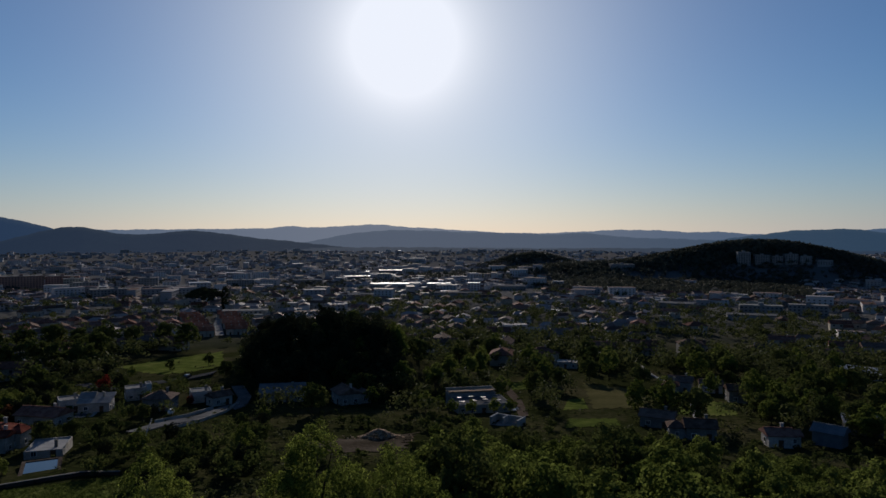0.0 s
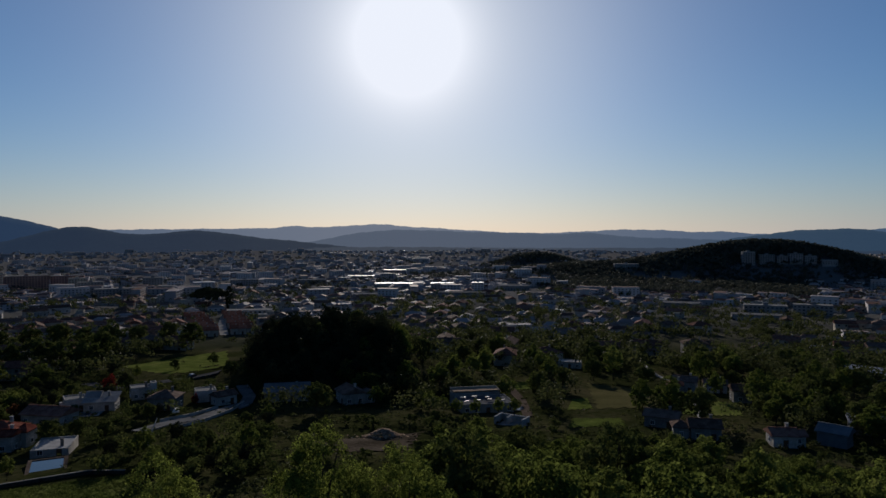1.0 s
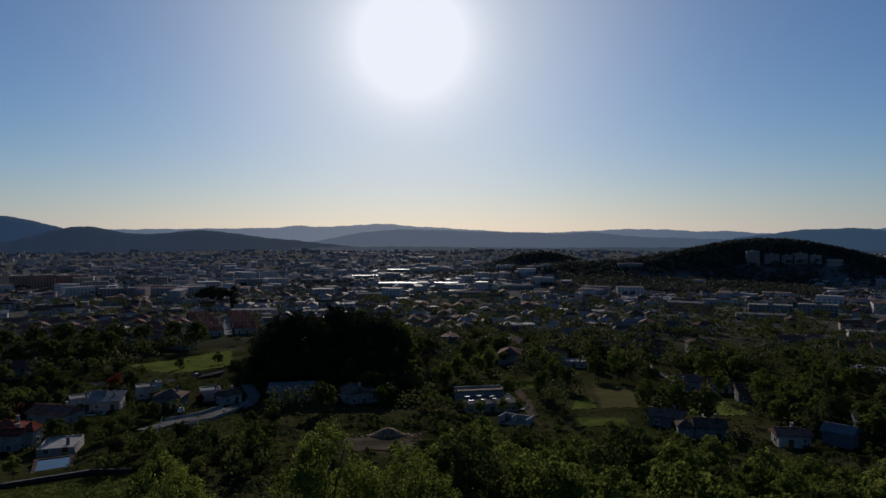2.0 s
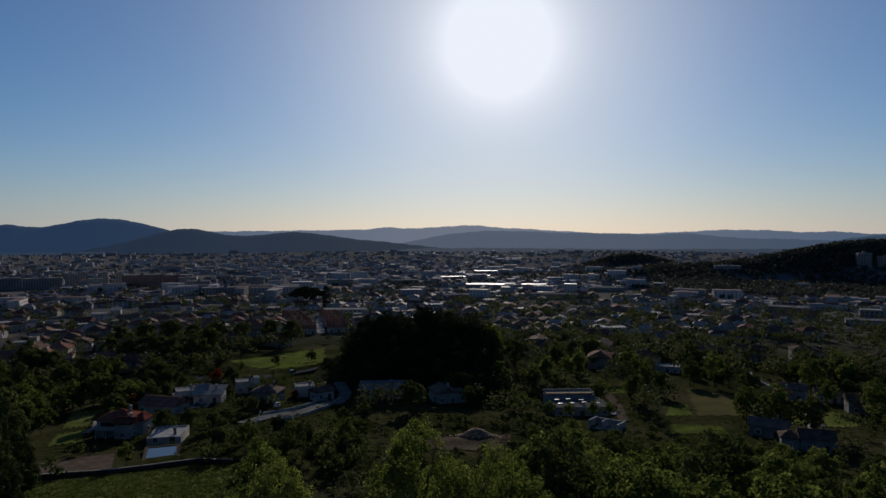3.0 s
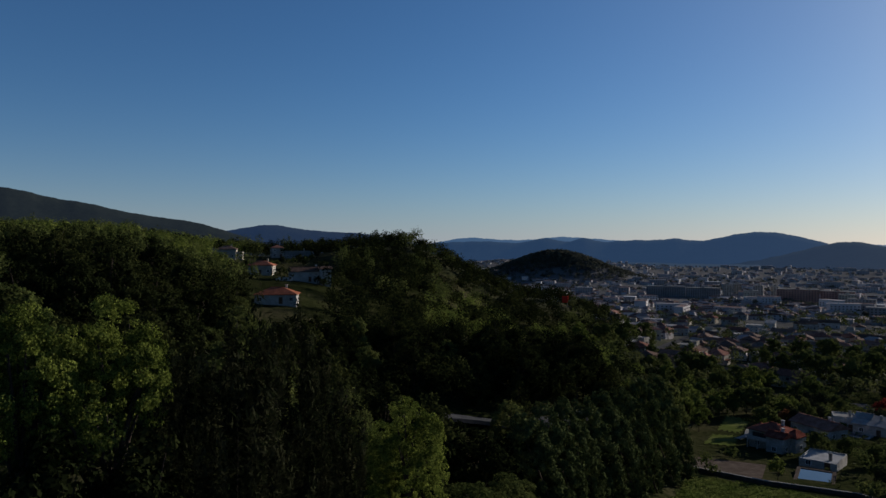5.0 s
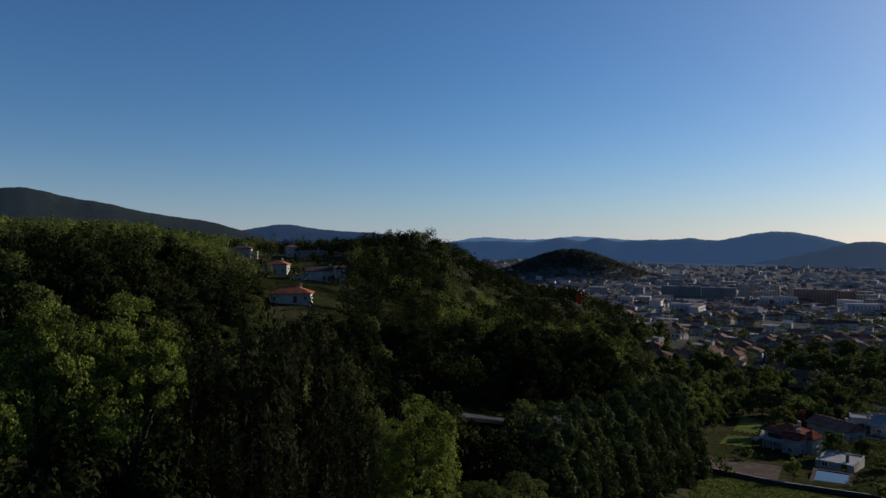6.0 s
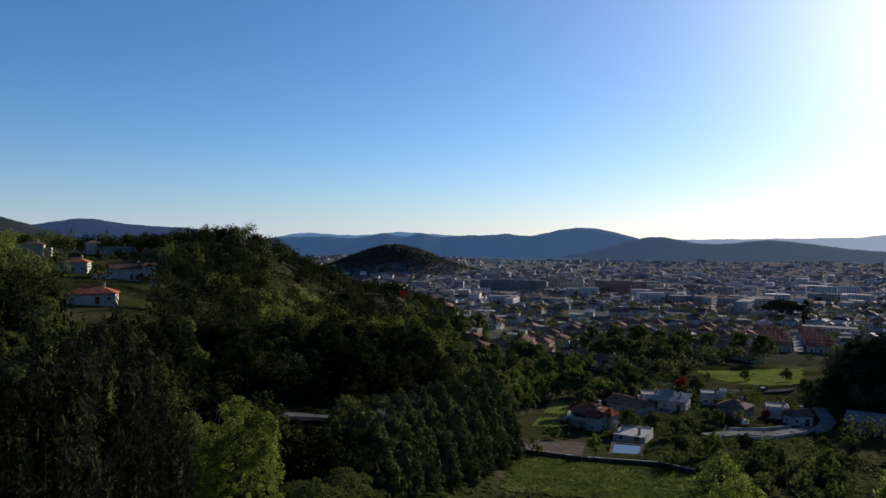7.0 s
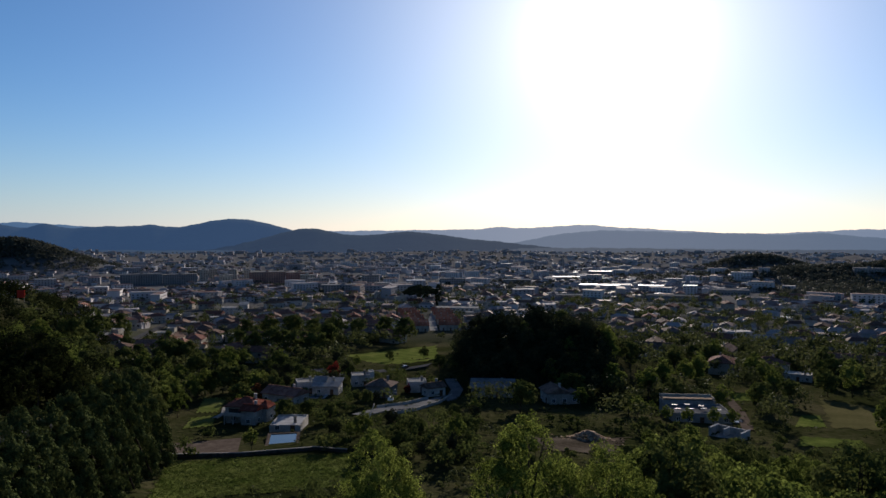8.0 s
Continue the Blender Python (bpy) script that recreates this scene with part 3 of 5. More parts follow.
    off *= (clump * r.uniform(0.65, 1.05, m) * np.repeat(r.uniform(0.7, 1.25, n), leaves) / np.linalg.norm(off, axis=1))[:, None]
    if shape == "weeping":
        off *= np.array([0.35, 0.35, 1.0])
        off[:, 2] -= clump * r.uniform(0, 2.2, m)
    else:
        off[:, 2] *= 0.75
    p = cc + off
    centre = np.array([0, 0, high * (0.5 + bare * 0.5)])
    out = (p - centre) / np.array([wide, wide, high]) * 1.5 + off / clump * (0.45 if shape == "broad" else 1.0) + np.array([0, 0, 0.15])
    out /= np.linalg.norm(out, axis=1)[:, None] + 1e-9
    out = out + (0.5 if shape == "broad" else 0.35) * r.normal(size=(m, 3))
    out /= np.linalg.norm(out, axis=1)[:, None]
    e1 = r.normal(size=(m, 3))
    if shape == "weeping":
        e1[:, 2] *= 3.5
    e1 -= (e1 * out).sum(1)[:, None] * out
    e1 /= np.linalg.norm(e1, axis=1)[:, None]
    e2 = np.cross(out, e1)
    s = (leaf * r.uniform(0.6, 1.35, m))[:, None]
    thin = 0.22 if shape == "weeping" else 0.7
    v = np.stack([p + e1 * s, p + e2 * s * thin, p - e1 * s, p - e2 * s * thin], 1).reshape(-1, 3)
    crown = mesh_of("crown", v.tolist(), np.arange(4 * m).reshape(-1, 4).tolist(), [mat])
    return mesh_of("trunk", trunk_v, trunk_f, [M_bark], smooth=True), crown


def tree(kind, name, x, y, scale=1.0, turn=0.0, label="", group="", category="tree", tall=1.0, free=1.5):
    ob = thing(name, x, y, turn, label, category, group, sink=0.15)
    ob.scale = (scale, scale, scale * tall)
    part("trunk", kind[0], ob)
    part("crown", kind[1], ob)
    clear.append((x, y, free))
    return ob


def draped(name, pts, width, mat, lift=0.12, thick=0.4, label="", category="", step=4.0):
    """A strip of that width laid on the ground along pts, with sides."""
    fine = []
    for (x0, y0), (x1, y1) in zip(pts, pts[1:]):
        n = max(1, int(math.hypot(x1 - x0, y1 - y0) / step))
        fine += [(x0 + (x1 - x0) * i / n, y0 + (y1 - y0) * i / n) for i in range(n)]
    fine.append(pts[-1])
    v, f = [], []
    for k, (x, y) in enumerate(fine):
        xa, ya = fine[max(k - 1, 0)]
        xb, yb = fine[min(k + 1, len(fine) - 1)]
        g = math.hypot(xb - xa, yb - ya)
        nx, ny = -(yb - ya) / g * width / 2, (xb - xa) / g * width / 2
        z = max(float(land(x + s * nx, y + s * ny)) for s in (-1, 0, 1)) + lift
        v += [(x + nx, y + ny, z), (x - nx, y - ny, z), (x + nx, y + ny, z - thick), (x - nx, y - ny, z - thick)]
        clear.append((x, y, width / 2 + 1.5))
        if k:
            i = 4 * k
            f += [(i - 4, i - 3, i + 1, i), (i - 4, i, i + 2, i - 2), (i - 3, i - 1, i + 3, i + 1)]
    ob = new(name, mesh_of(name, v, f, [mat]))
    return tagged(ob, label, category, kind="structure")


def field(name, corners, mat, lift=0.14, label="", category="", n=14, free=True, ragged=0.0):
    """A patch of ground cover between four corners, following the land; its rim is a little uneven."""
    c = np.array(corners, float)
    v, f = [], []
    for j in range(n + 1):
        for i in range(n + 1):
            a, b = i / n, j / n
            p = (c[0] * (1 - a) + c[1] * a) * (1 - b) + (c[3] * (1 - a) + c[2] * a) * b
            if ragged and (i in (0, n) or j in (0, n)):
                mid = c.mean(0)
                p = p + (p - mid) * ragged * (0.5 * math.sin(i * 1.9 + j * 2.7) - 0.3)
            v.append((p[0], p[1], float(land(p[0], p[1])) + lift))
    for j in range(n):
        for i in range(n):
            k = j * (n + 1) + i
            f.append((k, k + 1, k + n + 2, k + n + 1))
    if free:
        gap = 0.75 * max(np.linalg.norm(c[1] - c[0]), np.linalg.norm(c[2] - c[1]), np.linalg.norm(c[3] - c[2])) / n
        for x, y, _ in v:
            clear.append((x, y, float(gap)))
    return tagged(new(name, mesh_of(name, v, f, [mat], smooth=True)), label, category, kind="structure")


def low_wall(name, pts, high, thick, mat, label, category="wall"):
    """A wall that follows the ground along pts."""
    ob = thing(name, pts[0][0], pts[0][1], 0, label, category)
    ox, oy, oz = ob.matrix_basis.translation
    v, f = [], []
    for k, (x, y) in enumerate(pts):
        xa, ya = pts[max(k - 1, 0)]
        xb, yb = pts[min(k + 1, len(pts) - 1)]
        g = math.hypot(xb - xa, yb - ya)
        nx, ny = -(yb - ya) / g * thick / 2, (xb - xa) / g * thick / 2
        z = float(land(x, y)) - oz
        v += [(x + nx - ox, y + ny - oy, z - 1), (x - nx - ox, y - ny - oy, z - 1), (x - nx - ox, y - ny - oy, z + high), (x + nx - ox, y + ny - oy, z + high)]
        clear.append((x, y, 1.0))
        if k:
            i = 4 * k
            f += [(i - 4, i, i + 3, i - 1), (i - 3, i - 2, i + 2, i + 1), (i - 2, i - 1, i + 3, i + 2)]
    f += [(0, 3, 2, 1), (len(v) - 4, len(v) - 3, len(v) - 2, len(v) - 1)]
    part("wall_body", mesh_of("wall_body", v, f, [mat]), ob)
    cv, cf = [], []
    for k in range(len(pts)):
        for s, dz in ((1.25, 0), (-1.25, 0), (-1.25, 0.1), (1.25, 0.1)):
            mx, my = (v[4 * k][0] + v[4 * k + 1][0]) / 2, (v[4 * k][1] + v[4 * k + 1][1]) / 2
            hx, hy = (v[4 * k][0] - mx) * s, (v[4 * k][1] - my) * s
            cv.append((mx + hx, my + hy, v[4 * k + 2][2] + dz))
        if k:
            i = 4 * k
            cf += [(i - 4, i, i + 3, i - 1), (i - 3, i - 2, i + 2, i + 1), (i - 2, i - 1, i + 3, i + 2), (i - 4, i - 3, i + 1, i)]
    part("coping", mesh_of("coping", cv, cf, [M_concrete]), ob)
    return ob


def car(x, y, turn, paint, label, group="parked cars"):
    ob = thing("car", x, y, turn, label, "car", group)
    ob.location.z += 0.14
    bm = bmesh.new()
    side = [(-2.1, 0.35), (2.1, 0.35), (2.15, 0.75), (1.2, 0.95), (0.6, 1.42), (-1.1, 1.45), (-1.9, 1.0), (-2.15, 0.9)]
    rows = [[bm.verts.new((px, py * (0.82 if pz > 1.2 else 1), pz)) for px, pz in side] for py in (-0.85, 0.85)]
    bm.faces.new(rows[0])
    bm.faces.new(rows[1][::-1])
    for i in range(len(side)):
        j = (i + 1) % len(side)
        bm.faces.new((rows[0][j], rows[0][i], rows[1][i], rows[1][j]))
    me = bpy.data.meshes.new("body")
    bm.to_mesh(me)
    bm.free()
    me.materials.append(paint)
    part("body", me, ob)
    part("windscreen", mesh_of("windscreen", [(1.17, -0.7, 0.98), (1.17, 0.7, 0.98), (0.64, 0.62, 1.41), (0.64, -0.62, 1.41)], [(0, 1, 2, 3)], [M_glass]), ob)
    for wx in (-1.3, 1.35):
        for wy in (-0.8, 0.8):
            wv, wf = tube([(0, -0.1, 0), (0, 0.1, 0)], [0.32, 0.32], 14)
            part("wheel", mesh_of("wheel", wv, wf, [M_rubber]), ob, pose(wx, wy, 0.32))
    return ob


def hedge(pts, high, wide, label="clipped green garden hedge"):
    """A clipped hedge along pts: a leafy skin over a dense core."""
    ob = thing("hedge", pts[0][0], pts[0][1], 0, label, "hedge", "garden hedges")
    ox, oy, oz = ob.matrix_basis.translation
    c, out = [], []
    for (x0, y0), (x1, y1) in zip(pts, pts[1:]):
        g = math.hypot(x1 - x0, y1 - y0)
        nx, ny = -(y1 - y0) / g, (x1 - x0) / g
        for _ in range(int(g * 45)):
            q, s = rng.random(), int(rng.integers(0, 3))
            x, y = x0 + (x1 - x0) * q, y0 + (y1 - y0) * q
            side, up = ((-1, rng.random()), (1, rng.random()), (rng.uniform(-1, 1), 1.0))[s]
            c.append((x + nx * side * wide / 2 - ox, y + ny * side * wide / 2 - oy, float(land(x, y)) - oz + up * high * rng.uniform(0.9, 1.08)))
            out.append((nx * side if s < 2 else 0, ny * side if s < 2 else 0, 1.0 if s == 2 else 0.1))
        for q in np.linspace(0, 1, int(g / 4) + 2):
            clear.append((x0 + (x1 - x0) * q, y0 + (y1 - y0) * q, 1.0))
    v = leaf_quads(np.array(c), 0.22, 0.7, np.array(out))
    part("foliage", mesh_of("foliage", v.tolist(), np.arange(len(v)).reshape(-1, 4).tolist(), [M_hedge]), ob)
    return ob


# ---- fields, roads and paths ----
field("meadow_upper", [(-124.5, 304.8), (-89.7, 288.3), (-131.5, 414.5), (-163.0, 343.8)], M_meadow, label="sunlit mown green meadow below the town", category="meadow", ragged=0.12)
field("meadow_near", [(-86.5, 100.7), (-52.8, 119.1), (-66.5, 144.4), (-105.1, 130.1)], M_rough_grass, label="rough bright grass field below a boundary wall", category="meadow", ragged=0.1)
field("meadow_far_right", [(48.8, 225.8), (71.6, 230.9), (82.3, 268.8), (58.0, 290.0)], M_meadow_dry, label="dull green ploughed field among trees", category="meadow", ragged=0.15)
field("lawn_strip_1", [(-128.2, 164.4), (-121.2, 169.4), (-131.3, 185.1), (-136.6, 179.3)], M_lawn, label="trimmed garden lawn beside the villa", category="lawn", ragged=0.25)
field("lawn_strip_2", [(-140.0, 186.3), (-133.0, 188.2), (-146.7, 214.1), (-157.7, 214.9)], M_lawn, label="small garden lawn with a curved path", category="lawn", ragged=0.25)
for k, c in enumerate(([(38.5, 222.4), (47.9, 225.8), (51.1, 250.7), (44.8, 247.5)], [(26.0, 265.9), (36.6, 270.6), (35.5, 290.4), (27.3, 284.4)], [(73.8, 218.4), (82.8, 219.7), (88.0, 239.5), (82.3, 239.1)],
                       [(83.2, 216.8), (93.7, 218.7), (102.8, 243.2), (93.7, 246.8)], [(33.7, 192.2), (51.4, 196.7), (53.0, 209.6), (37.3, 207.7)])):
    field("meadow_plot_%d" % (k + 1), c, M_meadow, label="small bright green plot between the trees", category="meadow", ragged=0.2)
field("dry_strip", [(-186.0, 262.0), (-169.5, 262.5), (-180.5, 287.0), (-192.0, 284.0)], M_meadow_dry, label="dry olive grass strip above the gardens", category="meadow", ragged=0.2)
field("forecourt_paving", [(-117.4, 147.8), (-109.4, 135.5), (-93.7, 139.9), (-103.6, 156.6)], M_paving, lift=0.2, label="brown paved forecourt of the villa", category="paving")
field("bare_ground", [(-37.0, 158.8), (-8.2, 160.3), (-6.3, 184.0), (-34.5, 172.8)], M_earth, lift=0.2, label="pale bare earth of a cleared building plot", category="earth", ragged=0.3)
draped("road_curve", [(-86.2, 191.2), (-82.8, 200.7), (-74.4, 210.8), (-70.5, 231.3), (-67.2, 226.2), (-70.4, 245.8), (-77.2, 259.9)], 4.4, M_lane, lift=0.3, label="curving pale lane past the white houses", category="road")
draped("road_street", [(-150.7, 288.9), (-129.6, 269.7), (-112.3, 280.4), (-92.7, 281.5)], 6.0, M_asphalt, label="dark asphalt street along the meadow", category="road")
draped("road_shaded", [(-122.9, 66.5), (-124.4, 78.1), (-128.9, 113.6), (-139.8, 137.8)], 7.0, M_asphalt, lift=0.35, thick=0.8, label="asphalt road in the shade of the wooded slope", category="road")
draped("road_hillside", [(-222.4, 277.5), (-235.0, 311.3), (-240.0, 338.0), (-242.5, 361.6)], 7.0, M_asphalt, lift=0.4, label="asphalt road climbing to the town", category="road")
draped("road_town", [(-296.2, 333.6), (-354.2, 421.8), (-405.0, 504.8)], 6.0, M_asphalt, lift=0.4, label="grey street between the town houses", category="road")
draped("road_terrace", [(-160.8, 499.1), (-185.6, 570.0), (-222.3, 697.1)], 6.0, M_concrete, lift=0.4, label="pale street between two rows of terraced houses", category="road")
draped("road_works", [(24.1, 282.8), (26.1, 243.0), (24.7, 209.6)], 3.2, M_paving, lift=0.3, label="pale concrete drive beside the workshop", category="road")
draped("path_garden", [(-128.1, 179.7), (-129.8, 186.7), (-135.7, 196.2), (-137.9, 204.1)], 1.6, M_concrete, lift=0.3, thick=0.25, label="pale garden path across the lawn", category="path")
draped("path_field", [(95.5, 272.3), (86.8, 241.6), (76.9, 209.4)], 1.3, M_concrete, lift=0.35, thick=0.3, label="narrow pale footpath beside the ruined houses", category="path")
draped("path_upper", [(100.9, 358.3), (94.8, 314.0), (94.1, 278.0), (95.5, 272.3)], 1.6, M_concrete, lift=0.35, thick=0.3, label="thin pale track between the fields", category="path")

# ---- the villa and its neighbours ----
villa = house("villa", -115.5, 178.5, 4, [(-0.6, 0.5, 9.6, 8.0, 5.0, "hip"), (3.0, -3.6, 4.4, 4.4, 4.6, "gable"), (-5.2, 2.0, 3.6, 6.0, 4.2, "hip"), (4.8, 1.5, 3.4, 5.6, 4.4, "hip")], M_white, M_tile_red,
              "white two-storey villa with dark red tile roofs", chimneys=2)
part("balcony", boxes("balcony", [(-5.2, -5.2, 2.5, 0.7, -3.52, 2.72), (-5.2, -5.2, 2.72, 0.7, -5.08, 3.6)], M_white), villa, label="white balcony with a solid parapet")
for px in (-5.0, -2.2, 0.5):
    part("balcony_post", boxes("balcony_post", [(px - 0.14, -5.16, -2.0, px + 0.14, -4.88, 2.5)], M_white), villa)
part("picture_window", boxes("picture_window", [(-4.4, -3.62, 2.8, -0.6, -3.48, 4.4)], M_glass), villa, label="wide dark window over the balcony")
house("garage", -97.8, 171.0, 17, [(0, 0.5, 8.4, 11.0, 2.3, "flat")], M_white, M_terrace, "low white garage with a flat pale roof beside the villa", windows=1, category="garage")
house("house", -121.0, 209.6, -10, [(0, 0, 13.5, 8.0, 3.4, "gable")], M_white, M_tile, "low white house with a faded red tile roof")
house("house", -124.2, 229.5, 33, [(0, 0, 6.5, 7.0, 4.6, "flat")], M_white, M_concrete, "white cubic house with a flat roof")
house("house", -115.1, 229.5, 12, [(0, 0, 9.5, 7.0, 3.2, "shed"), (-3, 3, 4, 5, 4.2, "gable")], M_white, M_concrete, "white house with grey sloping roofs beside a pool")
house("house", -110.5, 248.3, 28, [(0, 0, 6.8, 6.5, 4.6, "flat"), (4.4, 1.5, 2.0, 4.0, 5.3, "flat")], M_white, M_concrete, "tall white cubic house with a flat roof")
house("house", -93.3, 227.3, 2, [(0, 1, 9.0, 8.0, 4.2, "hip")], M_grey, M_tile_old, "grey house with a brown tile roof behind bare trees")
house("house", -84.6, 241.1, 24, [(0, 0, 6.8, 6.5, 4.2, "flat")], M_white, M_concrete, "white cubic house with a flat roof above the lane")
house("house", -76.1, 234.9, 46, [(0, 0, 6.8, 5.2, 3.2, "gable")], M_white, M_tile_old, "white house with a brown gable roof beside the lane")
house("workshop", -55.7, 240.2, 11, [(0, 0, 15.0, 7.0, 3.4, "shed")], M_grey, M_hall_roof, "long low grey workshop under the dark knoll", windows=1, category="workshop")
house("house", -32.9, 235.3, -64, [(0, 0, 9.0, 7.5, 4.0, "gable"), (0.5, 5.6, 6.0, 4.2, 3.4, "hip")], M_white, M_tile_old, "white gabled house with weathered roof tiles")
low_wall("boundary_wall", [(-108.1, 133.8), (-100.4, 136.2), (-92.2, 137.8), (-84.3, 142.4), (-76.9, 146.9), (-68.3, 145.6)], 0.8, 0.35, M_stone, "dark stone boundary wall above the grass field")
low_wall("lane_wall", [(-76.6, 196.5), (-72.1, 205.0), (-69.2, 219.4), (-69.4, 235.7)], 0.8, 0.3, M_white, "white parapet wall along the curving lane")
low_wall("lane_wall", [(-85.6, 205.1), (-79.1, 213.9), (-75.3, 226.3)], 0.9, 0.3, M_white, "white garden wall on the lane's upper side")


def pool(x, y, turn, w, d, label, rim=None):
    ob = thing("swimming_pool", x, y, turn, label, "pool")
    part("rim", boxes("rim", [(-w / 2 - 0.8, -d / 2 - 0.8, -1, w / 2 + 0.8, -d / 2, 0.35), (-w / 2 - 0.8, d / 2, -1, w / 2 + 0.8, d / 2 + 0.8, 0.35),
                              (-w / 2 - 0.8, -d / 2, -1, -w / 2, d / 2, 0.35), (w / 2, -d / 2, -1, w / 2 + 0.8, d / 2, 0.35)], rim or M_concrete), ob)
    part("water", boxes("water", [(-w / 2, -d / 2, -1, w / 2, d / 2, 0.2)], M_water), ob)
    clear.append((x, y, max(w, d) * 0.7 + 1))


pool(-90.4, 154.8, 27, 6.6, 12.0, "swimming pool reflecting the evening sky beside the villa", M_paving)
pool(-115.7, 220.8, 13, 6.5, 4.0, "small blue swimming pool between white houses")
pool(20.8, 223.0, 5, 6.0, 3.2, "small turquoise pool by the workshop drive")

hedge([(-128.2, 211.4), (-100.0, 189.6)], 1.8, 1.6)
hedge([(-120.7, 201.4), (-98.3, 181.5)], 1.6, 1.4)
hedge([(-147.8, 210.9), (-140.8, 211.4), (-126.4, 206.6)], 1.8, 1.5)
hedge([(-113.6, 209.8), (-99.5, 201.2)], 1.8, 1.5)

# ---- houses among the trees on the valley floor ----
works = house("workshop", 11.8, 222.3, 11, [(0, 0, 17.0, 12.0, 3.4, "flat"), (-1, 8.5, 16.0, 4.5, 4.2, "flat")], M_grey, M_hall_roof, "large dark workshop with a flat roof and skylights", windows=2, category="workshop", chimneys=0)
part("parapet", boxes("parapet", [(-9.0, 10.4, 4.6, 7.0, 10.8, 5.3), (6.6, 6.4, 4.6, 7.0, 10.4, 5.0)], M_cream), works, label="pale tan parapet")
part("roof_deck", boxes("roof_deck", [(-8.6, 6.5, 4.4, 6.6, 10.4, 4.75)], M_rubble), works, label="sunlit tan roof deck")
clear.extend([(11.8, 222.3, 13)] + [(hx * q, hy * q, 8) for hx, hy in ((11.8, 222.3), (20.8, 223.0), (18.5, 196.9)) for q in (0.93, 0.96)])
for k in range(7):
    part("skylight", boxes("skylight", [(-0.8, -0.35, 3.5, 0.8, 0.35, 3.85)], M_skylight), works, pose(-6.2 + (k % 4) * 3.9, -3.0 + (k // 4) * 4.6 + (k % 3) * 0.7, 0))
house("shed", 60.6, 340.6, -14, [(0, 0, 11.0, 7.0, 3.4, "flat")], M_white, M_white, "white flat-roofed shed among trees", windows=1, category="shed")
house("ruined_house", 61.8, 198.2, -27, [(0, 0, 9.0, 6.0, 3.2, "gable")], M_grey, M_tile_old, "grey ruined farmhouse with dark old tiles")
house("house", 67.9, 182.3, -12, [(0, 0, 7.5, 6.5, 3.6, "gable"), (-6, 0, 4.0, 5.0, 3.2, "hip")], M_grey, M_tile_old, "shaded grey farmhouse with a patched tile roof")
house("house", 86.9, 263.6, -18, [(0, 0, 5.5, 6.0, 3.6, "hip")], M_cream, M_tile, "small cream house with an orange tile roof")
house("house", 92.7, 269.3, -27, [(0, 0, 8.5, 7.0, 4.2, "gable")], M_white, M_tile_old, "white farmhouse with weathered tiles beside the field")
house("house", 103.5, 267.2, -15, [(0, 0, 8.0, 6.0, 3.4, "gable")], M_white, M_tile_old, "low white cottage among trees")
house("house", 106.3, 246.9, -11, [(0, 0, 9.0, 7.0, 4.4, "gable")], M_grey, M_tile_old, "grey cottage among trees")
house("house", 85.7, 176.8, -6, [(0, 0, 6.0, 5.5, 3.2, "gable"), (4.0, 1, 3.0, 4.0, 2.8, "gable")], M_white, M_tile, "white house with a red gable roof in the trees")
house("barn", 101.0, 179.9, -44, [(0, 0, 7.0, 6.0, 3.8, "gable")], M_tarp, M_tarp, "grey sheeted barn with a steep roof", windows=0, door=False, chimneys=0, category="barn")
house("warehouse", 187.4, 311.2, -43, [(0, 0, 18.0, 7.0, 3.4, "shed")], M_white, M_sheet, "long white warehouse with a pale sheet roof", windows=2, chimneys=0, category="warehouse")
house("shed", 119.6, 196.3, -21, [(0, 0, 9.5, 6.0, 3.2, "shed")], M_grey, M_sheet, "grey shed with a sheet roof", windows=1, chimneys=0, category="shed")
ruin = thing("walled_enclosure", 18.5, 196.9, -30, "white roofless outbuilding with pale wall tops", "enclosure")
for bx in ((-4.4, -2.6, -1.5, -4.0, 2.6, 2.2), (4.0, -2.6, -1.5, 4.4, 2.6, 2.2), (-4.0, 2.2, -1.5, 4.0, 2.6, 2.0), (-1.2, -1.0, -1.5, -0.85, 2.2, 2.0)):
    part("wall", boxes("wall", [bx], M_white), ruin)
    part("coping", boxes("coping", [(bx[0] - 0.06, bx[1] - 0.06, bx[5], bx[3] + 0.06, bx[4] + 0.06, bx[5] + 0.14)], M_terrace), ruin, label="pale coping")
part("floor_slab", boxes("floor_slab", [(-4.0, -2.6, -1.5, 4.0, 2.2, 0.15)], M_concrete), ruin)
clear.append((18.5, 196.9, 6))

# ---- houses on the wooded hillside ----
house("house", -229.2, 74.8, 65, [(0, 0, 13.5, 9.5, 3.0, "hip")], M_white, M_tile_orange, "white bungalow with a broad red tile roof on the hillside")
house("house", -290.5, 109.0, 79, [(0, 0, 16.0, 8.0, 4.4, "gable"), (6.5, -2.5, 5.0, 5.0, 5.4, "gable")], M_white, M_tile_old, "long white house with a dark roof on the hillside")
house("house", -313.0, 95.2, 61, [(0, 0, 11.0, 8.0, 4.2, "hip")], M_cream, M_tile_orange, "cream villa with a red roof catching the sun")
house("house", -446.0, 146.0, 80, [(0, 0, 8.0, 7.5, 6.2, "hip")], M_white, M_tile, "small tall white house among hillside trees")
house("house", -425.0, 152.4, 75, [(0, 0, 16.0, 9.0, 5.0, "flat")], M_grey, M_concrete, "dark flat-roofed modern house on the ridge")
house("house", -424.0, 108.0, 67, [(0, 0, 11.0, 8.0, 5.6, "hip"), (6.0, 2, 6.0, 6.0, 4.0, "flat")], M_cream, M_tile_old, "cream hillside house with a terrace")
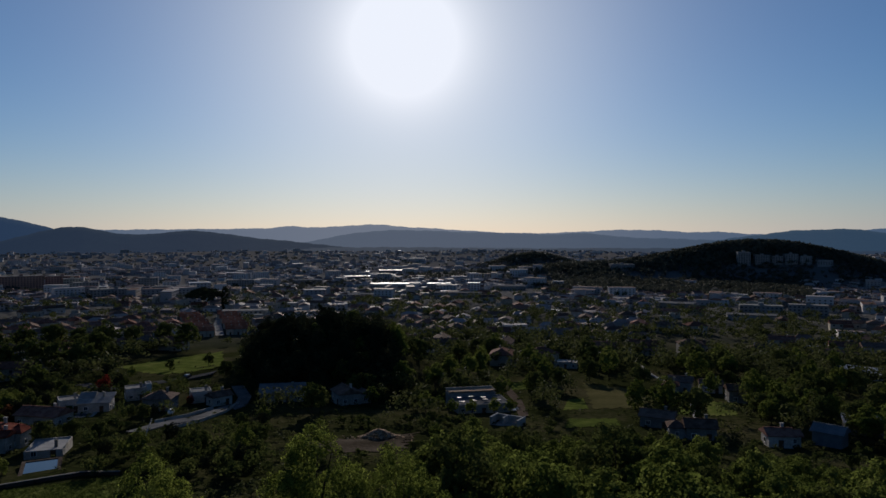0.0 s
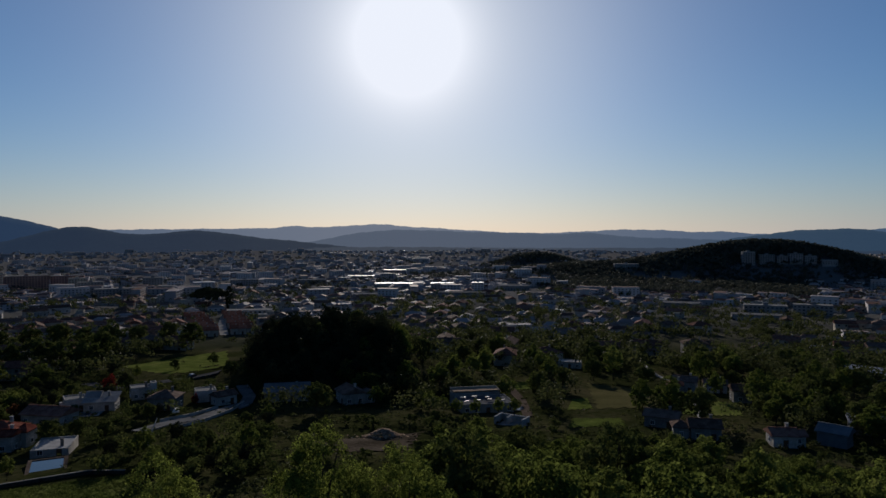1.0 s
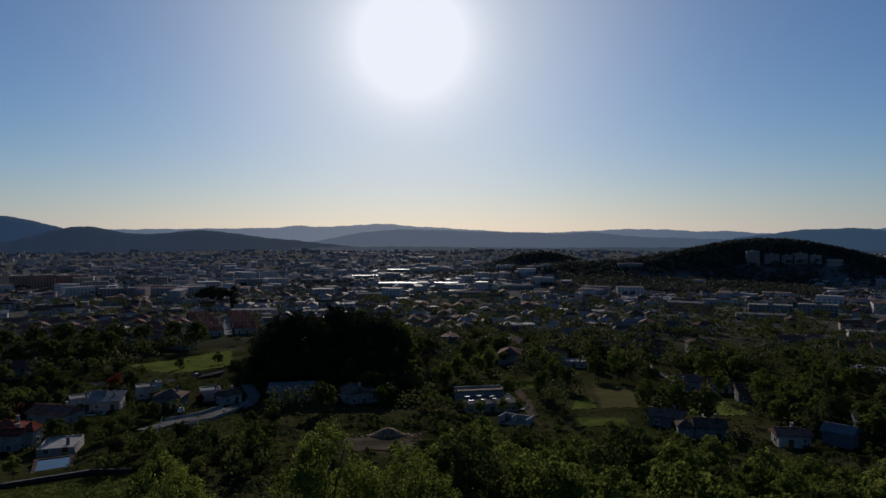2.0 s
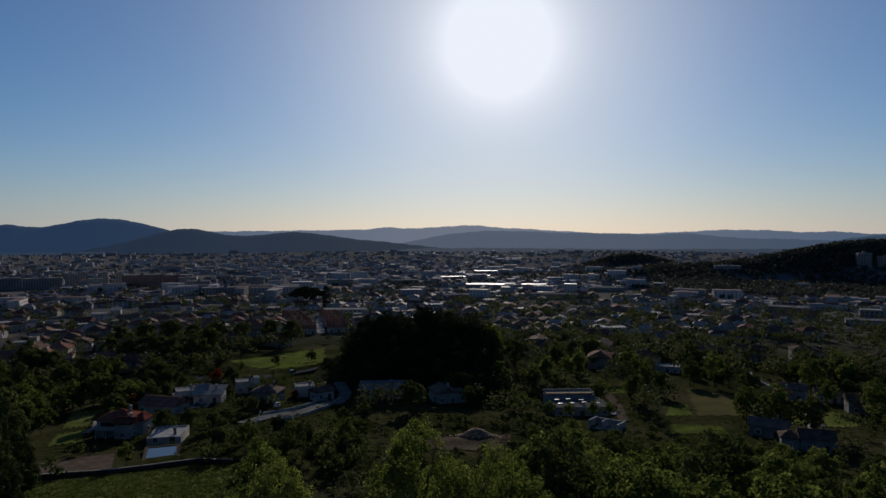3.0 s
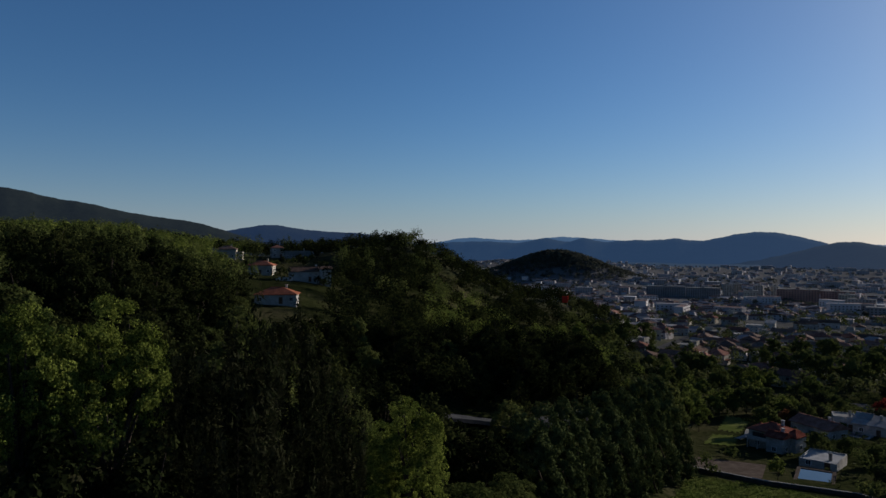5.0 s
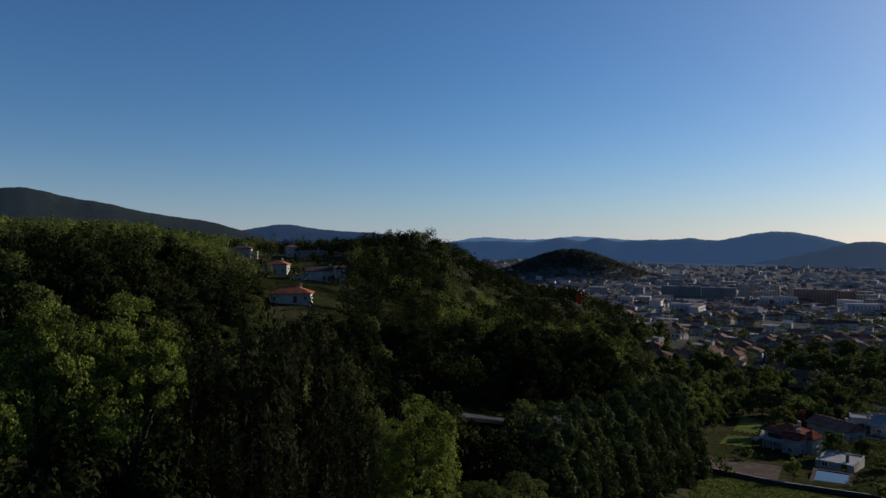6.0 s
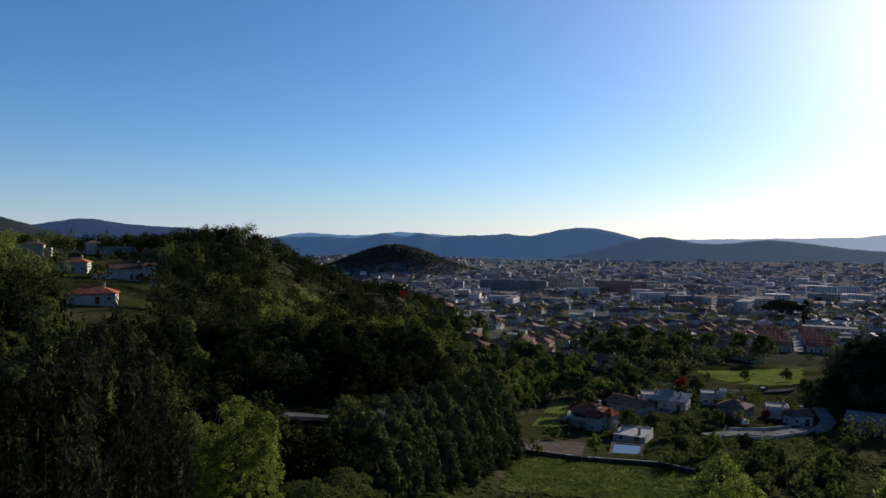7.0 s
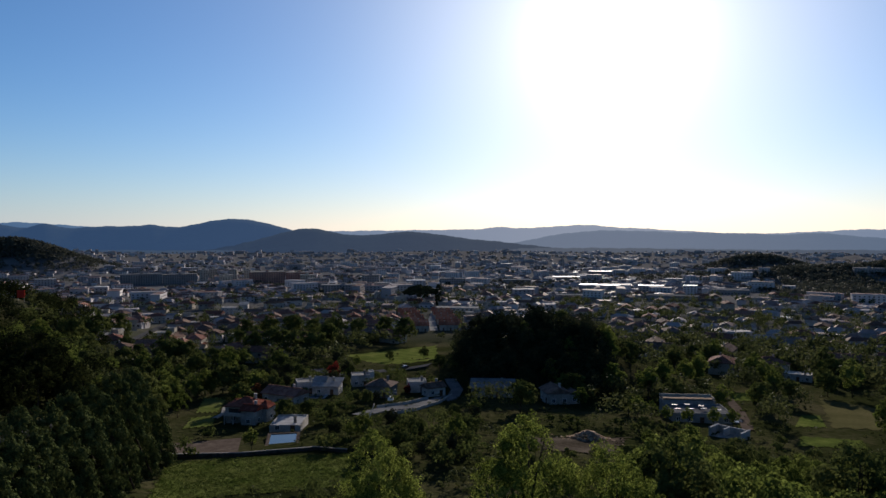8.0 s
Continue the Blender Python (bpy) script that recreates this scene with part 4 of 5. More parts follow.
low_wall("terrace_wall", [(-287.5, 93.3), (-285.4, 98.6), (-295.0, 107.0)], 1.5, 0.4, M_white, "white terrace wall beside the hillside houses")

def keep_open(corners, free, steps=4):
    """No trees on a field or just before it."""
    c0, c1, c2, c3 = [np.array(c) for c in corners]
    for i in range(steps):
        for j in range(steps):
            u, w = (i + 0.5) / steps, (j + 0.5) / steps
            p = (c0 * (1 - u) + c1 * u) * (1 - w) + (c3 * (1 - u) + c2 * u) * w
            clear.append((float(p[0]), float(p[1]), free))
            if j == 0:
                clear.append((float(p[0]) * 0.95, float(p[1]) * 0.95, free))


keep_open([(48.8, 225.8), (71.6, 230.9), (82.3, 268.8), (58.0, 290.0)], 5, 5)
keep_open([(-124.5, 304.8), (-89.7, 288.3), (-131.5, 414.5), (-163.0, 343.8)], 5, 5)
for c in ([(38.5, 222.4), (47.9, 225.8), (51.1, 250.7), (44.8, 247.5)], [(73.8, 218.4), (82.8, 219.7), (88.0, 239.5), (82.3, 239.1)], [(83.2, 216.8), (93.7, 218.7), (102.8, 243.2), (93.7, 246.8)], [(33.7, 192.2), (51.4, 196.7), (53.0, 209.6), (37.3, 207.7)],
          [(-128.2, 164.4), (-121.2, 169.4), (-131.3, 185.1), (-136.6, 179.3)], [(-137.3, 187.9), (-134.7, 194.1), (-150.9, 220.8), (-154.5, 215.1)]):
    keep_open(c, 2.5, 3)
# open ground round the villa, before the meadow and along the lane
for hx, hy, free in ((-128.2, 164.4, 9), (-137.3, 187.9, 8), (-103.6, 156.6, 7), (-117.4, 147.8, 7), (-117.4, 163.2, 7), (-110.9, 170.6, 6), (-97.1, 157.2, 6), (-91.3, 156.4, 9), (-97.7, 169.0, 8), (-85.4, 147.6, 7), (-100.6, 158.7, 7), (-86.2, 191.2, 5), (-82.8, 200.7, 6), (-74.4, 210.8, 7), (-70.5, 231.3, 7),
                     (-76.6, 196.5, 5), (-72.1, 205.0, 6), (-69.2, 219.4, 6), (-112.3, 280.4, 8), (-129.6, 269.7, 7), (-92.7, 281.5, 8), (-124.5, 282.0, 6), (-109.1, 283.6, 7), (-93.6, 281.5, 6)):
    clear.append((hx, hy, free))
for hx, hy in ((-32.9, 235.3), (-55.7, 240.2), (-84.6, 241.1), (-76.1, 234.9), (-124.2, 229.5), (-115.1, 229.5), (-110.5, 248.3), (-120.1, 208.6)):
    for q in (0.9, 0.95):
        clear.append((hx * q, hy * q, 6))
for hx, hy in ((-122.9, 66.5), (-124.4, 78.1), (-128.9, 113.6)):
    clear.extend([(hx * q, hy * q, 7) for q in (0.74, 0.8, 0.86, 0.92, 0.97, 1.0)])
# open ground in front of the hillside houses
for hx, hy, free in ((-229.2, 74.8, 8), (-290.5, 109.0, 8), (-313.0, 95.2, 8), (-446.0, 146.0, 8), (-425.0, 152.4, 9), (-424.0, 108.0, 8)):
    for q in (0.66, 0.70, 0.74, 0.78, 0.82, 0.86, 0.90, 0.935, 0.97):
        clear.append((hx * q, hy * q, free if q > 0.84 else 6))
for r in range(335, 450, 18):                   # the open hamlet between them
    for yaw in (67.5, 69.3, 71.1, 72.9, 74.7, 76.5):
        clear.append((-math.sin(radians(yaw)) * r, math.cos(radians(yaw)) * r, 8))
for (ax, ay), (bx, by) in zip([(-86.2, 191.2), (-82.8, 200.7), (-74.4, 210.8), (-70.5, 231.3), (-67.2, 226.2), (-70.4, 245.8)], [(-82.8, 200.7), (-74.4, 210.8), (-70.5, 231.3), (-67.2, 226.2), (-70.4, 245.8), (-77.2, 259.9)]):
    for q in (0.0, 0.25, 0.5, 0.75):
        lx, ly = ax + (bx - ax) * q, ay + (by - ay) * q
        clear.extend([(lx, ly, 5), (lx * 0.965, ly * 0.965, 5), (lx * 0.93, ly * 0.93, 5), (lx * 0.89, ly * 0.89, 4)])

# ---- the edge of the town ----
house("house", -293.7, 363.3, 25, [(0, 0, 12.5, 9.5, 6.0, "hip"), (-3, -5.5, 6, 3, 3.2, "shed")], M_cream, M_tile, "two-storey house with an orange hip roof and balcony")
house("house", -409.9, 496.0, 48, [(0, 0, 13.0, 10.0, 6.2, "hip")], M_cream, M_tile, "large cream house with a red hip roof")
house("house", -360.7, 387.9, 23, [(0, 0, 12.0, 10.0, 5.8, "gable")], M_white, M_sheet, "white house with a pale gable roof")
house("house", -287.0, 285.3, 63, [(0, 0, 9.0, 8.0, 4.8, "gable")], M_white, M_tile_old, "white gabled house among trees")
house("house", -353.7, 506.4, 35, [(0, 0, 16.0, 10.0, 5.6, "flat")], M_white, M_white, "white modern house with a flat roof and long window")
house("house", -390.7, 582.1, 24, [(0, 0, 22.0, 12.0, 6.5, "flat"), (9, 2, 8, 8, 8.5, "shed")], M_white, M_white, "wide white modern building with stepped flat roofs")
car(-237.6, 324.4, 106, M_paint_white, "white car parked on the asphalt road")
car(-241.4, 337.5, 106, M_paint_white, "white car parked on the asphalt road")
car(-86.4, 219.8, 101, M_paint_white, "white car parked beside the lane")
car(-103.9, 281.3, 80, M_paint_dark, "dark car parked on the street by the meadow")

pole = thing("leaning_pole", -75.8, 172.8, 24, "pale leaning timber pole in a garden", "pole")
pv, pf = tube([(0, 0, -0.5), (1.3, 1.5, 2.8), (2.7, 3.1, 6.2)], [0.16, 0.14, 0.10], 8)
part("shaft", mesh_of("shaft", pv, pf, [M_pale_wood], smooth=True), pole)
part("cap", boxes("cap", [(2.55, 2.95, 6.15, 2.85, 3.25, 6.35)], M_pale_wood), pole)

# a heap of rubble: many broken pieces
hv, hf = [], []
for k in range(640):
    a, q = rng.uniform(0, 6.28), abs(rng.normal(0, 1.9))
    x0, y0 = -16.4, 177.6
    px, py = x0 + math.cos(a) * q * 1.8, y0 + math.sin(a) * q
    s = rng.uniform(0.08, 0.34)
    z = float(land(px, py)) + 2.1 * math.exp(-(q / 2.0) ** 2)
    bv, bf = box_parts([(px - s, py - s * rng.uniform(0.5, 1), z - s * 0.6, px + s * rng.uniform(0.5, 1), py + s, z + s * rng.uniform(0.3, 0.8))])
    hf += [tuple(i + len(hv) for i in q4) for q4 in bf]
    hv += bv
tagged(new("rubble_heap", mesh_of("rubble_heap", hv, hf, [M_rubble])), "heap of pale broken stone on bare earth", "rubble", kind="stuff")
clear.append((-16.4, 177.6, 8))

# ---- apartment blocks and large buildings of the town ----
BLOCK_WINDOW = boxes("window", [(-1.0, -0.06, 0, 1.0, 0.06, 1.5)], M_city_window)


def block(x, y, turn, w, d, h, wall, label, storey=3.0, category="apartment block", name="apartment_block", roof=None, sink=0.0):
    """A long or tall building: body, parapet roof, stair head, window openings storey by storey."""
    ob = thing(name, x, y, turn, label, category, sink=sink)
    clear.append((x, y, max(w, d) * 0.55))
    part("wall", boxes("wall", [(-w / 2, -d / 2, -4, w / 2, d / 2, h)], wall), ob)
    part("roof", boxes("roof", [(-w / 2 - 0.2, -d / 2 - 0.2, h, w / 2 + 0.2, d / 2 + 0.2, h + 0.5)], roof or M_concrete), ob)
    if h > 9:
        part("stair_head", boxes("stair_head", [(-2.5, -2, h + 0.5, 2.5, 2, h + 3)], wall), ob)
    for level in range(max(1, int(h / storey))):
        z = level * storey + 0.9
        n = max(1, int(w / 4))
        for i in range(n):
            part("window", BLOCK_WINDOW, ob, pose((i + 0.5) / n * w - w / 2, -d / 2, z))
        n = max(1, int(d / 5))
        for i in range(n):
            for side in (-1, 1):
                part("window", BLOCK_WINDOW, ob, pose(side * w / 2, (i + 0.5) / n * d - d / 2, z, 0, 0, 90))
    return ob


LABEL_SLAB = "long pale apartment slab with a flat roof"
block(-419.3, 888.6, 28, 60, 13, 13, M_city_white, LABEL_SLAB)
block(-359.2, 928.0, 17, 55, 13, 13, M_city_white, LABEL_SLAB)
block(-663.1, 1090.2, 36, 62, 14, 22, M_pink, "long pinkish apartment slab")
block(-637.8, 1162.9, 23, 50, 14, 19, M_pink, "long pinkish apartment slab")
block(-896.1, 1045.7, 45, 70, 14, 20, M_city_white, LABEL_SLAB)
block(-848.0, 1091.9, 35, 60, 14, 18, M_city_white, LABEL_SLAB)
for tx, ty, tt, h in ((-789.4, 1081.8, 46, 26), (-797.5, 1121.3, 45, 26), (-761.2, 1133.5, 29, 24), (-752.8, 1167.7, 28, 22)):
    block(tx, ty, tt, 13, 13, h, M_cream, "cream apartment tower lit on its edge by the low sun", name="apartment_tower")
for tx, ty, tt, w, h in ((558.0, 1289.0, -9, 22, 23), (588.0, 1280.0, -10, 26, 15), (612.0, 1272.0, -11, 18, 12), (634.0, 1266.0, -7, 22, 15), (657.0, 1260.0, -7, 20, 11), (684.0, 1246.0, -9, 26, 8)):
    block(tx, ty, tt, w, 14, h, M_city_white, "white apartment block on the wooded hill")
block(349.0, 1354.0, -4, 46, 18, 11, M_city_white, "long white flat-roofed building on the wooded plateau", category="building", name="public_building")
for tx, ty, tt, w, d, h in ((-165.6, 1409.2, 9, 70, 26, 6), (-77.1, 1125.3, 1, 80, 28, 6), (-116.2, 1696.5, 8, 80, 24, 7), (-97.3, 890.0, 12, 50, 20, 5), (19.0, 883.1, -5, 60, 22, 6), (101.0, 1063.5, -3, 50, 22, 6),
                            (256.5, 762.4, -27, 40, 22, 6), (284.5, 636.3, -19, 44, 16, 6), (-237.1, 1214.9, 19, 50, 20, 8)):
    block(tx, ty, tt, w, d, h, M_city_white, "long industrial hall with a shining metal roof", storey=4.5, category="industrial hall", name="industrial_hall", roof=M_sheet if w > 60 else M_hall_roof)
for tx, ty, tt, w, h in ((322.0, 702.0, -20, 40, 10), (372.0, 706.0, -27, 36, 10), (-520.0, 1010.0, 22, 34, 16), (-575.0, 1075.0, 30, 24, 20), (-480.0, 1130.0, 18, 30, 17), (-700.0, 1020.0, 40, 22, 19), (-330.0, 1130.0, 12, 44, 13)):
    block(tx, ty, tt, w, 13, h, M_city_white if w > 25 else M_cream, "grey-white apartment building in the evening shade", storey=3.2)
block(-179.9, 629.8, 10, 40, 14, 6, M_white, "low white public building above the terraced houses", category="building", name="public_building")
block(-237.6, 1854.3, 7, 9, 9, 30, M_city_white, "slender pale tower over the town", name="tower")
sign = thing("hoarding", -356.5, 316.0, 20, "small bright red hoarding at the edge of the wood", "hoarding")
part("board", boxes("board", [(-2.2, -0.08, 1.6, 2.2, 0.08, 6.0)], M_red_sheet), sign)
for px in (-1.7, 1.7):
    part("post", boxes("post", [(px - 0.12, 0.081, -1.0, px + 0.12, 0.3, 5.8)], M_grey), sign)
clear.append((-356.5, 316.0, 6))

clear.extend([(hx * q, hy * q, 14) for hx, hy in ((558.0, 1289.0), (588.0, 1280.0), (612.0, 1272.0), (634.0, 1266.0), (657.0, 1260.0), (684.0, 1246.0), (349.0, 1354.0)) for q in (0.955, 0.97, 0.985)])
clear.extend([(hx * q, hy * q, 6) for hx, hy in ((-356.5, 316.0),) for q in (0.86, 0.88, 0.91, 0.94, 0.97)])
clear.extend([(hx * q, hy * q, 9) for hx, hy in ((-446.0, 146.0), (-425.0, 152.4)) for q in (0.66, 0.7, 0.74, 0.78)])
# terraced houses in two rows of short lines
for hx, hy in ((-177.5, 492.9), (-156.5, 508.9), (-160.8, 499.1), (-242.0, 702.6), (-223.7, 711.0)):
    clear.extend([(hx * 0.95, hy * 0.95, 13), (hx * 0.97, hy * 0.97, 10), (hx * 0.91, hy * 0.91, 10)])
terrace = house("terraced_house", -177.5, 492.9, 24, [(0, 0, 5.2, 8.0, 4.4, "gable")], M_cream, M_tile_orange, "narrow terraced house with an orange tile roof", "terraced houses", windows=1, panes=False)
for (bx, by, bt), cols, lines in (((-177.5, 492.9, 24), 3, 8), ((-156.5, 508.9, 21), 3, 8)):
    c, s = math.cos(radians(bt)), math.sin(radians(bt))
    for j in range(lines):
        for i in range(cols):
            if i == 0 and j == 0 and terrace.location.x == bx:
                continue
            u, v = i * 5.5 + (j % 2) * 1.0, j * 19.0
            x, y = bx + u * c - v * s, by + u * s + v * c
            copy_thing(terrace, pose(x, y, float(land(x, y)), 0, 0, bt))
            clear.append((x, y, 6))

# ---- the town: repeated houses of six kinds, then the far quarters ----
def room(x, y, r):
    return all((x - cx) ** 2 + (y - cy) ** 2 > (r + cr) ** 2 for cx, cy, cr in clear)


TOWN_KINDS = [
    ([(0, 0, 15, 11, 6.0, "hip"), (-4, -6, 6, 3, 3.0, "shed")], M_cream, M_tile, "cream two-storey house with a red hip roof"),
    ([(0, 0, 16, 10, 4.0, "gable")], M_cream, M_tile_old, "cream single-storey house with weathered tiles"),
    ([(0, 0, 13, 10, 5.6, "flat"), (4, 2, 5, 6, 8.0, "flat")], M_cream, M_concrete, "cream cubic house with a flat roof"),
    ([(0, 0, 15, 10, 5.8, "gable"), (5, -5, 6, 6, 3.6, "gable")], M_cream, M_tile, "cream house with an orange gable roof and a wing"),
    ([(0, 0, 14, 11, 6.2, "hip")], M_grey, M_tile_old, "grey town house with a brown hip roof"),
    ([(0, 0, 18, 10, 5.2, "gable"), (-6, -5.5, 5, 4, 3.0, "hip")], M_white, M_tile_old, "white house with a long brown tile roof"),
]
masters, built = [None] * len(TOWN_KINDS), 0
# quarters: yaw range, distance range, how many
for y0, y1, r0, r1, count in ((14, 30, 450, 680, 32), (29, 44, 370, 660, 52), (-34, -4, 350, 600, 18), (-6, 14, 400, 640, 22), (-36, 46, 600, 1000, 130)):
    tries = done = 0
    while done < count and tries < count * 14:
        tries += 1
        px, py = scatter(1, r0, r1, y0, y1)
        x, y = float(px[0]), float(py[0])
        if not room(x, y, 9):
            continue
        k = int(rng.integers(0, len(TOWN_KINDS)))
        turn = math.degrees(math.atan2(-x, y)) + float(rng.choice([-25, -10, 0, 12, 80, 95])) + float(rng.normal(0, 6))
        blocks_, wall_, tile_, label_ = TOWN_KINDS[k]
        if masters[k] is None:
            masters[k] = house("town_house", x, y, turn, blocks_, wall_, tile_, label_, "town houses", windows=2, panes=False)
        else:
            copy_thing(masters[k], pose(x, y, float(land(x, y)), 0, 0, turn))
            clear.append((x, y, 8))
        done += 1


def on_hill(x, y):
    for hx, hy, up, a, c, turn in HILLS[1:]:
        co, si = math.cos(radians(turn)), math.sin(radians(turn))
        u, v = (x - hx) * co + (y - hy) * si, -(x - hx) * si + (y - hy) * co
        if up * math.exp(-(u / a) ** 2 - (v / c) ** 2) > 14:
            return True
    r, yaw = math.hypot(x, y), math.degrees(math.atan2(-x, y))
    return 1010 < r < 1480 and -27 < yaw < -9.5 - (r < 1120) * 4 and patch(x, y, 60, 1.0) < 0.9       # its wooded foot


def quarter(name, count, r0, r1, y0, y1, tall, label, spread=1.0):
    """Far buildings joined into one mesh: walls, pitched or flat roofs, rows of windows."""
    v, f, mi = [], [], []
    px, py = scatter(count, r0, r1, y0, y1)
    keep = patch(px, py, 120, 2.0) < 0.55 * spread
    px, py = px[keep], py[keep]
    pz = land(px, py)
    for x, y, z in zip(px.tolist(), py.tolist(), pz.tolist()):
        if not room(x, y, 5) or on_hill(x, y):
            continue
        w, d = rng.uniform(9, 17), rng.uniform(8, 12)
        high = rng.random() < tall
        h = rng.uniform(8, 15) if high else rng.uniform(3.5, 6.5)
        if high:
            w, d = rng.uniform(14, 40), rng.uniform(10, 15)
        a = math.atan2(-x, y) + rng.choice([-0.3, 0.0, 0.25, 1.5]) + rng.normal(0, 0.12)
        c, s = math.cos(a), math.sin(a)
        flat = high or rng.random() < 0.25
        rise = 0.3 if flat else d * 0.2
        ring = [(-w / 2, -d / 2), (w / 2, -d / 2), (w / 2, d / 2), (-w / 2, d / 2)]

        def put(u, t, dz):
            v.append((x + u * c - t * s, y + u * s + t * c, z + dz))
        k = len(v)
        for u, t in ring:
            put(u, t, -2)
        for u, t in ring:
            put(u, t, h)
        f.extend([(k, k + 1, k + 5, k + 4), (k + 1, k + 2, k + 6, k + 5), (k + 2, k + 3, k + 7, k + 6), (k + 3, k, k + 4, k + 7)])
        mi.extend([0] * 4)
        k = len(v)
        for u, t in ring:
            put(u * 1.06, t * 1.08, h - 0.1)
        if flat:
            for u, t in ring:
                put(u * 1.02, t * 1.02, h + rise)
            f.extend([(k, k + 1, k + 5, k + 4), (k + 1, k + 2, k + 6, k + 5), (k + 2, k + 3, k + 7, k + 6), (k + 3, k, k + 4, k + 7), (k + 4, k + 5, k + 6, k + 7)])
            mi.extend([0] * 4 + [3 if rng.random() < 0.10 else 1])
        else:
            put(-w * 0.3, 0, h + rise)
            put(w * 0.3, 0, h + rise)
            f.extend([(k, k + 1, k + 5, k + 4), (k + 2, k + 3, k + 4, k + 5), (k + 1, k + 2, k + 5), (k + 3, k, k + 4)])
            mi.extend([1] * 4)
        for level in range(max(1, int(h / 3))):
            n = max(2, int(w / 4.5))
            for i in range(n):
                u = (i + 0.5) / n * w - w / 2
                k = len(v)
                for du, dz in ((-0.9, 0.9), (0.9, 0.9), (0.9, 2.3), (-0.9, 2.3)):
                    put(u + du, -d / 2 - 0.08, level * 3 + dz)
                f.append((k, k + 1, k + 2, k + 3))
                mi.append(2)
    ob = new(name, mesh_of(name, v, f, [M_city, M_city_roof, M_city_window, M_city_shine], mi))
    return tagged(ob, label, "buildings", kind="stuff")


quarter("near_quarter", 460, 430, 950, 8, 46, 0.0, "small houses in the nearer quarters of the town", 1.2)
quarter("garden_quarter", 300, 480, 950, -36, 8, 0.0, "scattered houses between the trees of the valley", 0.6)
quarter("middle_quarter", 3000, 850, 1800, -36, 56, 0.07, "middle distance town of pale houses and apartment blocks")
quarter("far_quarter", 3300, 1700, 3350, -36, 62, 0.12, "far town in evening haze", 1.3)

# ---- trees ----
BROAD = [tree_kind("broad", 9.0, 10.5, 135, 24, 0.29, M_leaf, 0.085, 0.10, s) for s in (1, 2, 3)]
LIGHT = [tree_kind("broad", 7.8, 11.0, 125, 24, 0.26, M_leaf_light, 0.085, 0.10, s) for s in (4, 5)]
DARK = [tree_kind("broad", 8.2, 12.0, 130, 24, 0.28, M_leaf_dark, 0.085, 0.08, s) for s in (6, 7)]
NEAR = [tree_kind("broad", 8.6, 11.0, 175, 34, 0.185, m, 0.075, 0.08, s) for s, m in ((31, M_leaf), (32, M_leaf_light), (33, M_leaf_light), (34, M_leaf_light))]
SHADE = [tree_kind("broad", 9.0, 12.0, 165, 32, 0.20, M_leaf_shaded, 0.08, 0.05, s) for s in (35, 36)]
COLUMN = [tree_kind("column", 3.2, 11.0, 40, 30, 0.28, M_leaf, 0.7, 0.03, s) for s in (10, 11)]
BUSH = [tree_kind("broad", 4.4, 3.6, 30, 26, 0.19, M_leaf, 0.11, 0.0, s) for s in (12, 13)]
RED = tree_kind("round", 6.0, 7.5, 34, 44, 0.26, M_leaf_red, 1.0, 0.1, 14)
RUST = tree_kind("round", 6.0, 7.0, 34, 40, 0.26, M_leaf_rust, 1.0, 0.1, 19)
PINE = tree_kind("umbrella", 30.0, 21.0, 120, 40, 1.0, M_leaf_dark, 2.2, 0.3, 15)
HERO = [tree_kind("broad", 11.5, 17.0, 520, 74, 0.09, M_leaf_hero, 0.046, 0.08, s) for s in (16, 17)]
HERO_GREEN = [tree_kind("broad", 11.0, 15.0, 260, 60, 0.13, M_leaf, 0.066, 0.06, s) for s in (20, 21)]
HERO_TALL = [tree_kind("broad", 12.0, 24.0, 520, 74, 0.09, M_leaf_hero, 0.044, 0.42, s) for s in (25, 26)]
CYPRESS = tree_kind("column", 3.6, 12.0, 80, 30, 0.30, M_leaf_dark, 0.7, 0.02, 27)
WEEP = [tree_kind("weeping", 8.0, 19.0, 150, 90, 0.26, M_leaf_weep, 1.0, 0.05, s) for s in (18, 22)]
HEDGE = [tree_kind("column", 6.5, 14.0, 170, 74, 0.17, M_leaf_row, 0.75, 0.0, s) for s in (23, 24)]

